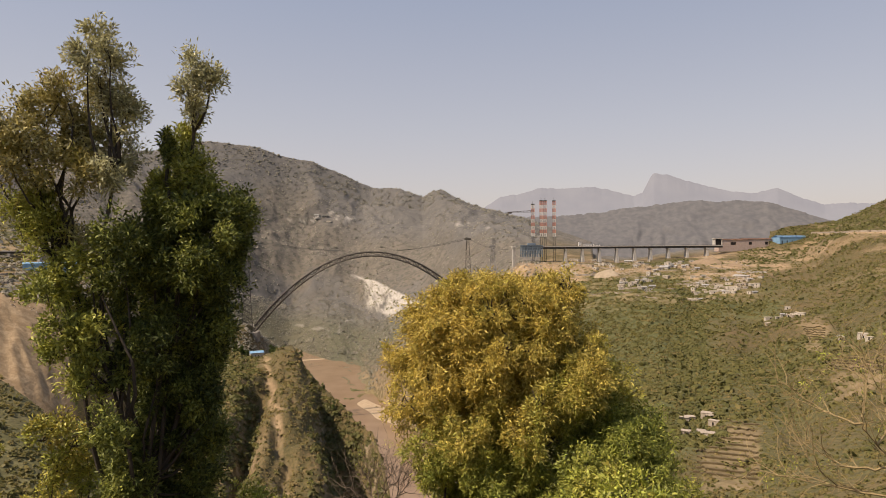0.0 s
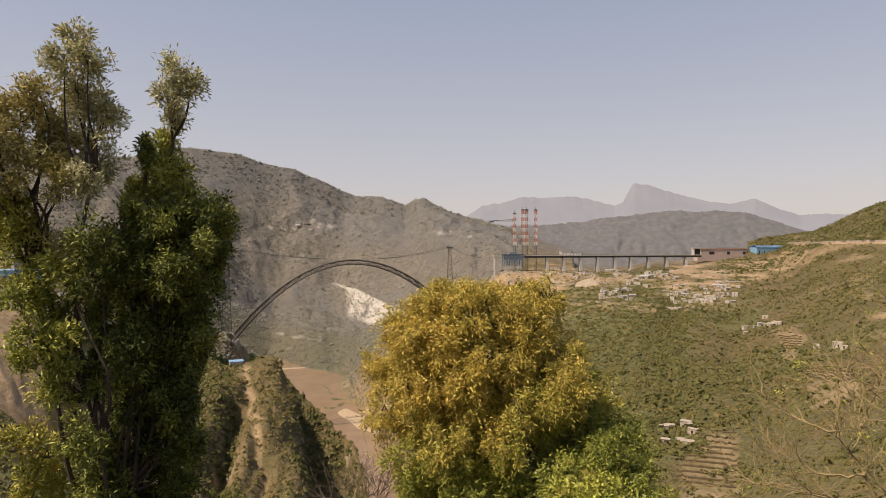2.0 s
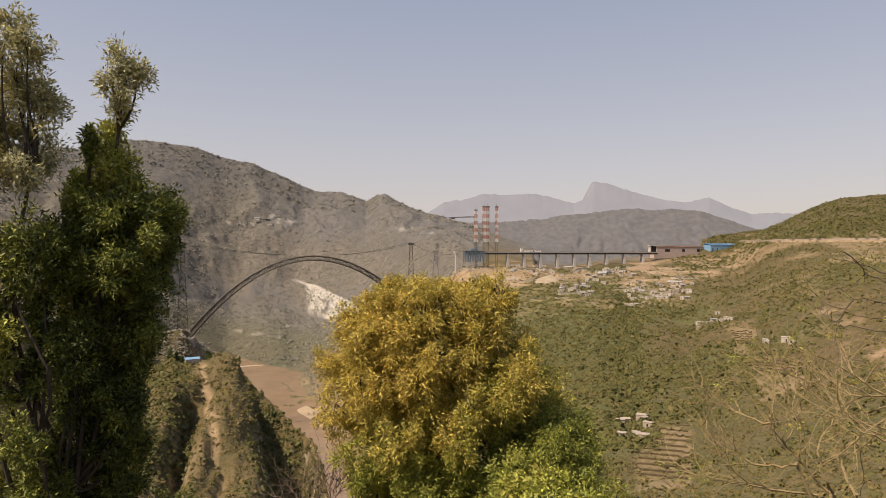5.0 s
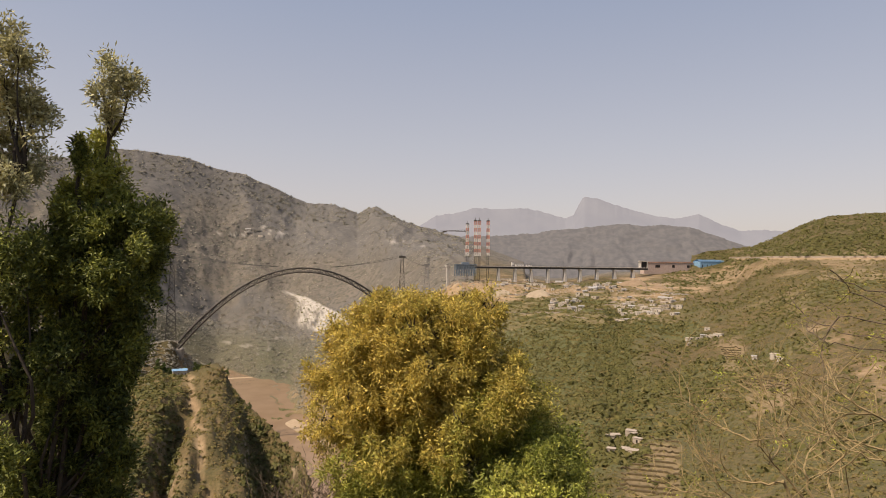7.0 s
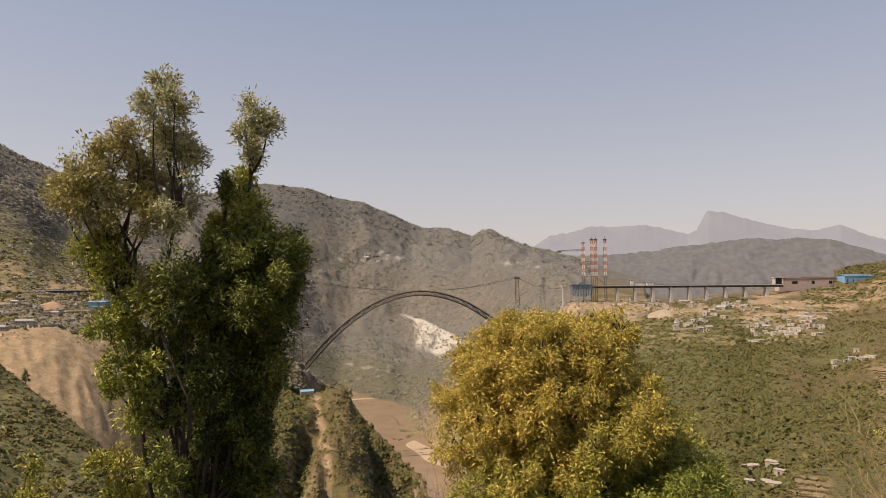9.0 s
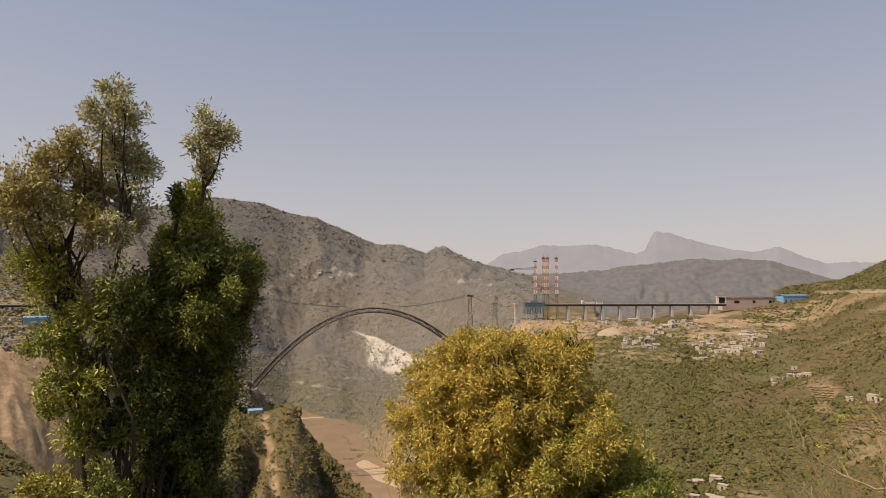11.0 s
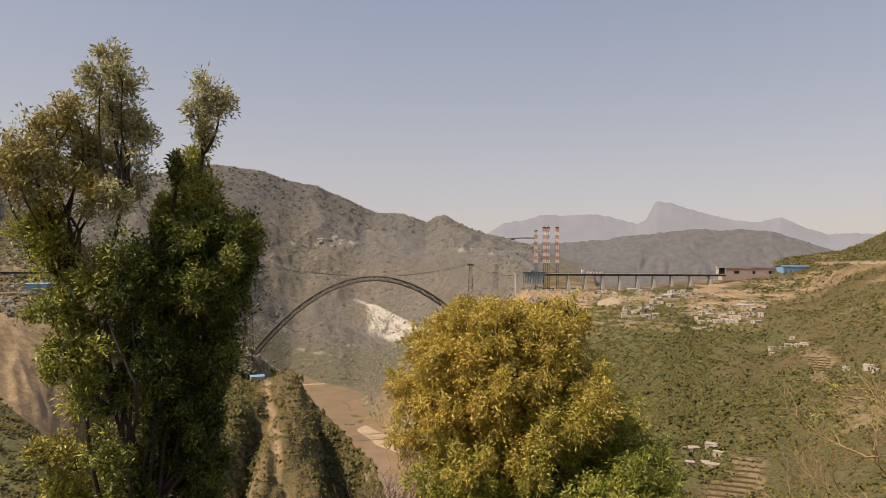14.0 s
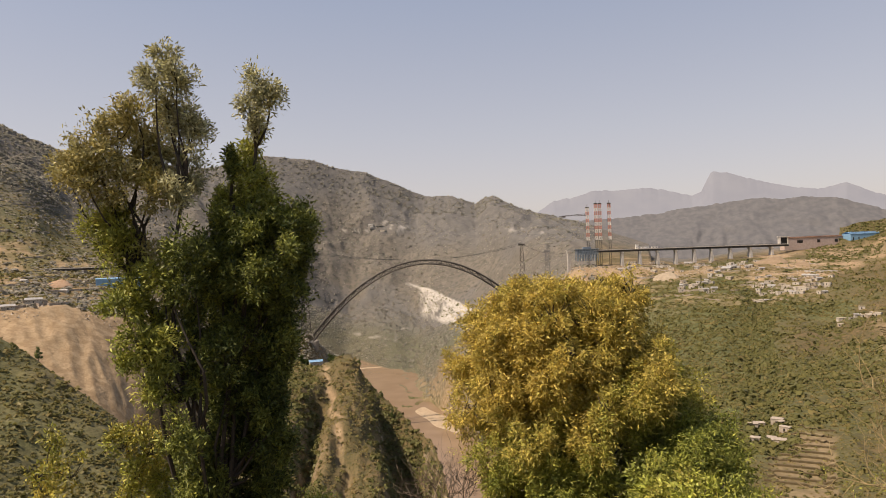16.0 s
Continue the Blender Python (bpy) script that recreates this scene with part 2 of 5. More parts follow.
profile(-17, (250, -.45), (450, -.37), (800, -.158), (1000, -.24), (1200, -.20), (1385, -.110), (2350, -.135), (2660, -.06), (3400, .155), (4000, .11))
profile(-13.8, (250, -.45), (450, -.37), (760, -.157), (1000, -.29), (1400, -.262), (1700, -.215), (2390, -.1535), (2720, -.075), (3400, .135), (4000, .1))
profile(-11.9, (250, -.45), (440, -.38), (720, -.203), (950, -.34), (1250, -.293), (1550, -.236), (2180, -.168), (2680, -.07), (3400, .128), (4000, .1))
profile(-10, (250, -.45), (430, -.39), (680, -.235), (900, -.38), (1150, -.318), (1450, -.2525), (2040, -.1795), (2640, -.07), (3400, .118), (4000, .09))
profile(-8.2, (250, -.45), (430, -.40), (650, -.262), (870, -.395), (1050, -.348), (1480, -.2475), (2085, -.1755), (2560, -.085), (3400, .108), (4000, .09))
profile(-7.5, (250, -.45), (430, -.40), (643, -.269), (862, -.40), (1000, -.366), (1640, -.2235), (2040, -.1785), (2520, -.090), (3400, .103), (4000, .09))
profile(-6.9, (250, -.455), (415, -.405), (612, -.282), (815, -.42), (950, -.386), (1560, -.2345), (1640, -.200), (2400, -.095), (3400, .098), (4000, .085))
profile(-6.3, (250, -.46), (400, -.41), (580, -.296), (760, -.44), (900, -.407), (1560, -.2345), (1660, -.178), (2300, -.10), (3400, .094), (4000, .08))
profile(-5.7, (250, -.46), (400, -.43), (540, -.36), (700, -.52), (880, -.416), (1450, -.2522), (1590, -.150), (2300, -.10), (3400, .094), (4000, .08))
profile(-3.5, (250, -.5), (350, -.5), (500, -.52), (700, -.52), (860, -.426), (1270, -.288), (1500, -.13), (2280, -.085), (3350, .088), (4000, .07))
profile(-1, (250, -.5), (350, -.5), (500, -.52), (650, -.56), (860, -.426), (1150, -.318), (1420, -.11), (2200, -.06), (3300, .09), (4000, .07))
profile(3, (250, -.5), (350, -.5), (500, -.5), (650, -.5), (800, -.38), (1150, -.25), (1370, -.10), (1500, -.05), (3100, .06), (3900, .05))
profile(6, (250, -.48), (350, -.46), (500, -.40), (650, -.36), (850, -.27), (1150, -.15), (1330, -.029), (1480, -.020), (2900, .044), (3600, .03))
profile(10, (250, -.46), (350, -.40), (500, -.30), (650, -.22), (850, -.15), (1150, -.075), (1350, -.027), (1500, -.020), (2800, -.008), (3600, -.01))
profile(15, (230, -.45), (330, -.38), (480, -.27), (650, -.19), (850, -.125), (1100, -.07), (1350, -.029), (1520, -.023), (2200, -.022), (3600, -.02))
profile(20, (220, -.44), (320, -.33), (420, -.25), (620, -.17), (850, -.11), (1100, -.066), (1350, -.028), (1560, -.016), (1800, -.006), (3600, -.03))
profile(25, (220, -.42), (320, -.32), (420, -.25), (620, -.165), (850, -.105), (1100, -.055), (1350, -.03), (1590, -.008), (1800, -.004), (3600, -.03))
profile(27.5, (220, -.40), (320, -.30), (420, -.235), (620, -.155), (850, -.095), (1100, -.05), (1400, -.024), (1640, -.006), (1800, .008), (3600, -.03))
profile(29.3, (220, -.39), (320, -.29), (420, -.23), (620, -.15), (850, -.092), (1100, -.048), (1400, -.022), (1640, -.004), (1800, .02), (3600, -.03))
profile(31, (220, -.38), (320, -.28), (420, -.22), (620, -.145), (850, -.085), (1050, -.04), (1250, .012), (1500, .018), (1800, .028), (3600, -.02))
profile(35, (200, -.38), (300, -.27), (400, -.20), (600, -.12), (850, -.055), (1050, -.015), (1250, .016), (1450, .04), (1750, .066), (3600, -.02))
profile(40, (200, -.36), (300, -.23), (400, -.16), (600, -.085), (850, -.035), (1050, -.005), (1250, .016), (1450, .045), (1750, .076), (3600, -.02))
profile(50, (200, -.33), (300, -.20), (400, -.13), (600, -.06), (850, -.02), (1050, .0), (1250, .02), (1450, .05), (1750, .08), (3600, .0))
for side in (-100, -180, 100, 180):
    PROFILES[side] = [(0.002, -800), (15, -.12), (70, .05), (200, .12), (300, .15), (420, .18), (600, .2), (850, .2), (1100, .18), (1400, .16), (1800, .13), (2600, .1), (3600, .06)]

# the two crests against the sky: bearing, rise per metre
CREST_BEHIND = [(-25, .141), (-21.4, .159), (-19, .1595), (-16.6, .1535), (-14.2, .1376), (-11.8, .13), (-9.3, .114), (-6.8, .0953), (-4.3, .093), (-2.3, .0776), (-1.5, .085),
                (-.8, .0914), (0, .083), (1.6, .0695), (4, .0558), (5.5, .047), (8, .036), (10, .022), (12.5, .006)]
CREST_RIGHT = [(26.3, .018), (27.6, .0245), (31, .0315), (32.2, .0415), (34.2, .06), (36.1, .0705), (38, .0733), (40.3, .0745), (45, .08)]

seen = np.arange(-46, 44.01, 0.155)
bearings = np.concatenate([np.linspace(-180, -46.5, 46), seen, np.linspace(44.5, 180, 46)])
keys = sorted(PROFILES)
steps_per = (3, 10, 14, 26, 34, 40, 36, 40, 40, 44, 84, 12)
reach = np.concatenate([[0.0], *[k + np.arange(1, n + 1) / n for k, n in enumerate(steps_per)]])
KNOT = np.array([[PROFILES[k][i] for i in range(13)] for k in keys])


def along(values):
    """Across the bearings, one column for each, a little rounded."""
    return np.stack([np.interp(bearings, keys, values[:, i]) for i in range(13)], 1)


KD, KS = along(KNOT[:, :, 0]), along(KNOT[:, :, 1])
soft = np.exp(-np.linspace(-2.2, 2.2, 17) ** 2 / 2)
soft /= soft.sum()
first, last = int(np.searchsorted(bearings, -45.9)), int(np.searchsorted(bearings, 43.9))
for grid in (KD, KS):
    for i in range(13):
        smooth_row = np.convolve(np.pad(grid[:, i], 8, mode="edge"), soft, "valid")
        grid[first:last, i] = smooth_row[first:last]
for crest, row, lo, hi in ((CREST_BEHIND, 11, -25, 12.5), (CREST_RIGHT, 11, 26.3, 45)):
    inside = (bearings >= lo) & (bearings <= hi)
    KS[inside, row] = np.interp(bearings[inside], *zip(*crest))
DIST = np.stack([np.interp(reach, range(13), r) for r in KD])
RISE = np.stack([np.interp(reach, range(13), r) for r in KD * KS])
BEAR = np.repeat(bearings[:, None], len(reach), 1)
STEP = np.repeat(reach[None], len(bearings), 0)
PX, PY = DIST * np.sin(np.radians(BEAR)), DIST * np.cos(np.radians(BEAR))
near_crest = np.clip(1 - np.abs(STEP - 11) * 2.2, 0, 1) * 0.8 + np.clip(1 - np.abs(STEP - 10) * 2.5, 0, 1) * 0.4 * (BEAR < -34)
rough = np.interp(DIST, (0, 60, 250, 600, 1000, 1500, 2200, 2900, 3600), (0.2, 1.0, 3, 9, 9, 10, 38, 58, 20)) * (1 - near_crest)
rough *= np.where(BEAR > 4, np.interp(DIST, (0, 200, 900, 1400, 5000), (.6, .7, .6, .35, 1)), 1)
rough *= 1 - 0.7 * np.clip((-RISE - 335) / 20, 0, 1)
spur = bump01(BEAR, -26, -5, 2) * bump01(DIST, 300, 850, 60)
land = rough * (0.55 * ridged(PX / 330 + .5 * fbm(PX / 200, PY / 200, 2, 4), PY / 420, 5, 3) + 0.45 * fbm(PX / 70, PY / 70, 4, 9)) + np.minimum(DIST * 0.0022, 2.6) * fbm(PX / (4 + DIST * 0.02), PY / (4 + DIST * 0.02), 2, 21)
warp = 1.6 * fbm(PX / 120, PY / 120, 3, 33)
land *= 1 - .85 * bump01(BEAR, -9.2, -.8, .6) * bump01(STEP, 9.3, 10.45, .25) - .6 * bump01(BEAR, -19, -9.8, .6) * bump01(STEP, 8.9, 10.0, .25)
land += spur * (13 * ridged(BEAR / 4.6 + warp * .5, DIST / 420 + warp * .3, 3, 31) + 8 * fbm(PX / 26, PY / 26, 4, 35))
rib = -12.3 + 2.2 * (5 - STEP)
land -= spur * 75 * np.clip((BEAR - rib) / 2.8, 0, 1) ** .8 * np.clip((5.0 - STEP) * 3, 0, 1) * np.clip((STEP - 3.6) * 2, 0, 1)
cleft = np.abs(BEAR + 16.2 - 1.2 * (5 - STEP) + 1.3 * fbm(STEP * 3, STEP * 0 + 4, 4, 2) + .8 * fbm(PX / 25, PY / 25, 2, 3))
land -= spur * 5 * np.clip(1 - cleft / .9, 0, 1) * np.clip((5.0 - STEP) * 8, 0, 1)
fold = np.exp(-((BEAR - 20.6 + .5 * (STEP - 6) - 2.6 * fbm(DIST / 160, DIST * 0, 3, 39)) / 1.5) ** 2) * bump01(STEP, 5.0, 7.9, .8)
land -= fold * 9 + 7 * np.exp(-((BEAR - 27 + 1.2 * (STEP - 6) - 2.0 * fbm(DIST / 140, DIST * 0, 3, 43)) / 1.6) ** 2) * bump01(STEP, 4.6, 7.6, .8)
land += bump01(BEAR, -9.5, 3, 1) * bump01(STEP, 8.15, 9.2, .25) * (9 * ridged(BEAR * .5 + .6 * fbm(PX / 60, PY / 60, 2, 34), STEP * .7, 3, 36) + 6 * fbm(PX / 22, PY / 22, 3, 37))
land += bump01(BEAR, -46, -27, 2) * bump01(STEP, 3.2, 4.7, .4) * (3.2 * fbm(PX / 17, PY / 17, 4, 32) + 2.5 * ridged(PX / 45, PY / 45, 3, 30))
cut_face = bump01(BEAR, -40.5, -31, .5) * bump01(STEP, 6.1, 6.95, .15)
land += cut_face * (1.8 * fbm(PX / 14, PY / 14, 4, 37) + 2.4 * ridged(BEAR * .9 + STEP * 3.0, STEP * 3.5 - BEAR * .3, 4, 38))
gully = np.exp(-((BEAR + 16.1 + 4.6 * (4.6 - STEP) - .8 * fbm(STEP * 4, STEP * 0 + 2, 3, 81)) / .95) ** 2) * bump01(STEP, 3.5, 4.6, .2)
flank = np.exp(-((BEAR + 11.0 - 1.4 * (4.6 - STEP) - .8 * fbm(STEP * 4, STEP * 0 + 7, 3, 82)) / 1.0) ** 2) * bump01(STEP, 3.7, 4.7, .2)
land -= 24 * gully + 20 * flank
torn = .5 * fbm(PX / 55, PY / 55, 4, 91)
land += 32 * bump01(BEAR, -27, 7, 3) * bump01(STEP, 9.9, 10.85, .35) * (ridged(BEAR / 4.2 + .9 * STEP + .9 * fbm(PX / 240, PY / 240, 3, 27), STEP * 1.4, 3, 28) - .5)
RISE = RISE + land


def terraced(height, step, where):
    """Steps cut into the slope where the fields are."""
    k = height / step
    f = k - np.floor(k)
    return height + where * step * (np.clip((f - .3) / .4, 0, 1) ** 2 * (3 - 2 * np.clip((f - .3) / .4, 0, 1)) - f) * .9


WB = BEAR + .75 * fbm(PX / 34, PY / 34, 4, 44)
WS = STEP + .22 * fbm(PX / 40, PY / 40, 4, 45)
fields = bump01(WB, 21.4, 25.6, .4) * bump01(WS, 3.8, 4.8, .1) + bump01(WB, 28.6, 30, .3) * bump01(WS, 6.15, 6.85, .1) + bump01(WB, 30.6, 33.8, .4) * bump01(WS, 5.25, 5.65, .08)
village = .8 * bump01(WB, -46, -33, 1) * bump01(WS, 9.1, 10.0, .1) + bump01(WB, 9, 25, 1) * bump01(WS, 7.6, 8.6, .2) + bump01(WB, -46, -33, 1) * bump01(WS, 7.1, 9.3, .2)
ledges = bump01(BEAR, 9, 46, 2) * bump01(STEP, 4, 8.8, .4) * np.clip(.3 + 1.2 * fbm(PX / 110, PY / 110, 3, 25), 0, .7)
RISE = terraced(RISE, 4.2, ledges * (1 - np.clip(fields + village, 0, 1)))
RISE = terraced(terraced(RISE, 2.6, np.clip(fields, 0, 1)), 5.0, np.clip(village, 0, 1))

# what covers it; the far slopes carry haze as greyed base colour
lush = bump01(BEAR, 7, 20, 3) * bump01(STEP, 4.6, 8.3, .7) * np.clip(0.85 + fbm(PX / 90, PY / 90, 3, 5), 0, 1) + bump01(BEAR, 16, 46, 5) * bump01(STEP, 3, 9.2, .6) * np.clip(.3 - .15 * (BEAR > 27) + 1.2 * fbm(PX / 110, PY / 110, 4, 7), 0, .8)
lush += .9 * fold + .7 * bump01(WB, 19, 27, .6) * bump01(RISE / DIST + .01 * torn, -.10, -.080, .006) * (STEP > 5) + .05 * bump01(BEAR, 24, 46, 1) * bump01(STEP, 9.1, 13, .05) + .8 * (BEAR < -28) * bump01(STEP, 8.9, 10.6, .3)
low_bank = bump01(WB, -19, -2, 1.5)
lush += bump01(BEAR, -46, -27, 2) * bump01(STEP, 2.6, 5.6, .4) * np.clip(.95 + fbm(PX / 60, PY / 60, 3, 96), 0, 1)
lush += .12 * spur * np.clip(.6 + 1.2 * fbm(PX / 40, PY / 40, 3, 94), 0, 1)
lush += .9 * bump01(BEAR, -10, 3, .8) * bump01(STEP, 8.2, 9.6, .2)
lush += .7 * low_bank * bump01(WS, 9.1, 9.9, .25)
# dry also greys the far slopes, as haze would
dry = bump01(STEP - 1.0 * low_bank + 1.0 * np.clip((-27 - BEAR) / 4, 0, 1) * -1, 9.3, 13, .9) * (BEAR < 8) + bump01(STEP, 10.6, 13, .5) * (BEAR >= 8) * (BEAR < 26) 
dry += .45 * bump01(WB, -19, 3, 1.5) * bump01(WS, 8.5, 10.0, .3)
bare = bump01(BEAR + torn * 2, -40.5, -31, .5) * bump01(STEP, 6.15, 6.98, .12) * np.clip(1.2 + 0.6 * fbm(PX / 60, PY / 60, 3, 8), 0, 1)
bare += bump01(BEAR + torn, 4, 8.5, .8) * bump01(STEP + .4 * torn, 8.75, 9.5, .2) * np.clip(.9 + fbm(PX / 30, PY / 30, 3, 55), 0, 1) + 0.85 * bump01(BEAR, 9, 27, 1) * bump01(STEP + torn, 8.6, 9.9, .3) * np.clip(.5 + 1.9 * fbm(PX / 38, PY / 38, 4, 6), 0, 1)
bare += bump01(BEAR, 29.6, 46, .3) * bump01(RISE / DIST + .003 * torn, .0140, .0162, .0012) * (STEP > 8) + .45 * bump01(WB - 35 * (RISE / DIST + .018), 28.0, 29.8, .25) * bump01(RISE / DIST + .006 * torn, -.021, .004, .002) * (STEP > 7)
bare += .5 * bump01(BEAR, 29.6, 46, .3) * bump01(RISE / DIST, .0162, .026, .002) * (STEP > 8) * np.clip(.2 + 2 * fbm(PX / 25, PY / 25, 3, 93), 0, 1)
bare += 0.7 * bump01(BEAR, -46, -32, 1) * bump01(STEP, 7.0, 9.2, .2) * np.clip(.25 + 1.5 * fbm(PX / 45, PY / 30, 3, 12), 0, 1)
bare += .7 * bump01(BEAR, -7.6, -3, .5) * bump01(STEP + .6 * torn, 8.0, 8.6, .2) * np.clip(.8 + fbm(PX / 40, PY / 40, 3, 14), 0, 1) + .3 * bump01(BEAR, -9.5, 1, .5) * bump01(STEP, 8.3, 8.9, .12) * np.clip(.1 + 1.6 * fbm(PX / 25, PY / 25, 3, 17), 0, 1)
bare += 0.6 * fields * np.clip(.75 + .8 * fbm(PX / 16, PY / 16, 2, 19), 0, 1) + np.where(BEAR > 0, .55, .22) * village * np.clip(.3 + 1.4 * fbm(PX / 40, PY / 25, 3, 23), 0, 1)
bare += 0.9 * np.clip(1.1 - cleft / (.3 + .3 * np.clip(4.7 - STEP, 0, 1)) + 1.9 * torn, 0, 1) * bump01(STEP, 3.3, 4.98, .05) * np.clip(.55 + .5 * (STEP > 4.55) + 1.5 * fbm(PX / 20, PY / 20, 3, 83), 0, 1)
bare += 0.5 * spur * np.clip(2.2 * fbm(PX / 30, PY / 60, 3, 15) - .35, 0, 1)
bare += .85 * bump01(WB + 2.0 * torn + 3.0 * (STEP - 5.7), 37.4, 38.6, .9) * bump01(WS + torn, 5.1, 6.5, .4) * np.clip(.5 + 1.6 * fbm(PX / 22, PY / 22, 3, 46), 0, 1)
bare += .15 * bump01(BEAR, -46, -28, 2) * bump01(STEP, 2.6, 5.2, .4) * np.clip(.7 + 1.2 * fbm(PX / 35, PY / 35, 3, 97), 0, 1)
slope = RISE / DIST
upper_bank = bump01(WB, 27.5, 46, 1) * (STEP > 7)
bare += upper_bank * bump01(slope + .01 * torn, -.012, .0135, .004) * np.clip(.15 + 1.6 * fbm(PX / 45, PY / 45, 4, 47), 0, .5)
bare += .55 * bump01(WB, 21.5, 29, .8) * bump01(slope + .006 * torn, -.030, -.004, .004) * (STEP > 7) * np.clip(.3 + 1.6 * fbm(PX / 40, PY / 40, 3, 48), 0, 1)
bare += .35 * bump01(WB, 24, 46, 2) * bump01(STEP, 4.5, 8.5, .5) * np.clip(2.4 * fbm(PX / 60, PY / 60, 4, 50) - .55, 0, 1)
edge = np.interp(BEAR, (-9, -6.5, -3.5, -1), (-.0380, -.0500, -.0770, -.0960)) + .0012 * fbm(BEAR * 3, BEAR * 0, 3, 18)
tip = bump01(BEAR, -8.9, -1.2, .15) * (STEP > 9.05)
pale = tip * np.clip((edge - slope) / .0025, 0, 1) * np.clip((slope - edge + .003 + .0022 * (BEAR + 9)) / .003, 0, 1)
pale += 1.2 * tip * bump01(BEAR, -7.3, -1, .3) * np.clip((edge - slope) / .003, 0, 1) * np.clip((slope + .095 + .007 * (BEAR + 7.4)) / .01, 0, 1) * np.clip(.75 + 2.4 * fbm(PX / 16, PY / 26, 3, 19), 0, 1)
bare += (STEP > 8.2) * (STEP < 9.6) * 1.2 * np.clip(1.3 - np.hypot((BEAR - 14.2) / .55, (RISE / DIST + .041) / .009) + torn, 0, 1)
for b0, s0, wb, ws in ((-10.3, .050, .5, .006), (-12.6, .043, 1.3, .0025), (-9.1, .043, .35, .006), (1.2, .036, .8, .003), (3.4, .03, .5, .002), (-8.4, .047, .5, .002)):
    pale += .6 * (STEP > 9.9) * np.clip(3 * (.8 - np.hypot((BEAR - b0) / wb, (RISE / DIST - s0) / ws) + 1.6 * fbm(PX / 18, PY / 18, 3, 92)), 0, 1)
# upper slopes and low far bank take the greyer, haze-tinted tone
haze_grey = (BEAR < 8) * np.clip((STEP - 10.42 + .012 * (BEAR + 8) + .35 * fbm(PX / 260, PY / 260, 4, 58)) / .22, 0, 1)
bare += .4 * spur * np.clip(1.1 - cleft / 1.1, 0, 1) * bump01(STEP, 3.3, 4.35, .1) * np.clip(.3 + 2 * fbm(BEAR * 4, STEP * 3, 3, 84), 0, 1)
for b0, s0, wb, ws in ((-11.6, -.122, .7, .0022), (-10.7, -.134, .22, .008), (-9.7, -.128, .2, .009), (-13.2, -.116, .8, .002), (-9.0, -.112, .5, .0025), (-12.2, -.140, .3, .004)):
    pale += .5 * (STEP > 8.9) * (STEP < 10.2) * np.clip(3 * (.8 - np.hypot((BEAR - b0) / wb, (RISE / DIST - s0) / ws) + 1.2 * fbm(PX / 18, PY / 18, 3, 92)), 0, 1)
haze_grey = np.clip(haze_grey + low_bank * bump01(WS, 8.8, 10.0, .2) * np.clip(.9 + fbm(PX / 90, PY / 90, 3, 60), 0, 1), 0, 1)
nb, nr = DIST.shape
verts = np.stack([PX, PY, RISE + EYE], 2).reshape(-1, 3)
quad = (np.arange(nb - 1)[:, None] * nr + np.arange(nr - 1)[None]).ravel()
cap = [int(np.searchsorted(bearings, v)) * nr for v in (-180, -90, 0, 90)]
ground = link_mesh("ground", verts, np.concatenate([np.stack([quad, quad + nr, quad + nr + 1, quad + 1], 1)[:, ::-1], [cap[::-1]]]), GROUND, True)
for name, values in (("lush", lush), ("dry", dry), ("bare", bare), ("pale", pale), ("haze_grey", haze_grey)):
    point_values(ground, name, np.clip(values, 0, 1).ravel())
tagged(ground, "dry olive and tan valley sides with terraces, cliffs and bare earth", "ground", kind="structure")


def ground_at(bearing, distance):
    """Height of the land by bearing and distance."""
    i = np.clip(np.searchsorted(bearings, bearing) - 1, 0, nb - 2)
    w = (bearing - bearings[i]) / (bearings[i + 1] - bearings[i])
    return EYE + (1 - w) * np.interp(distance, DIST[i], RISE[i]) + w * np.interp(distance, DIST[i + 1], RISE[i + 1])


def set_down(bearing, distance, turn=0.0, sink=0.0):
    """A pose on the ground that faces the viewpoint, turned by some degrees."""
    p = spot(bearing, distance, ground_at(bearing, distance) - sink)
    return pose(*p, 0, 0, turn - bearing)


# the river
m, ns, ls, b = material("silty_water", 0.18)
ls.new(mixed(ns, ls, noise_fac(ns, ls, 0.02, 3.0), (0.225, 0.152, 0.094), (0.262, 0.180, 0.115)), b.inputs["Base Color"])
relief(ns, ls, b, 0.25, 0.15, 0.3)
WATER = m
rb, rd = np.linspace(-24, 6, 31), np.linspace(500, 2700, 30)
gx, gd = np.meshgrid(np.radians(rb), rd, indexing="ij")
water = link_mesh("water", np.stack([gd * np.sin(gx), gd * np.cos(gx), gx * 0 + 0.5], 2).reshape(-1, 3),
                  np.array([(i * 30 + j, (i + 1) * 30 + j, (i + 1) * 30 + j + 1, i * 30 + j + 1) for i in range(30) for j in range(29)])[:, ::-1].copy(), WATER)
tagged(water, "silty brown river at the bottom of the gorge", "river", kind="structure")


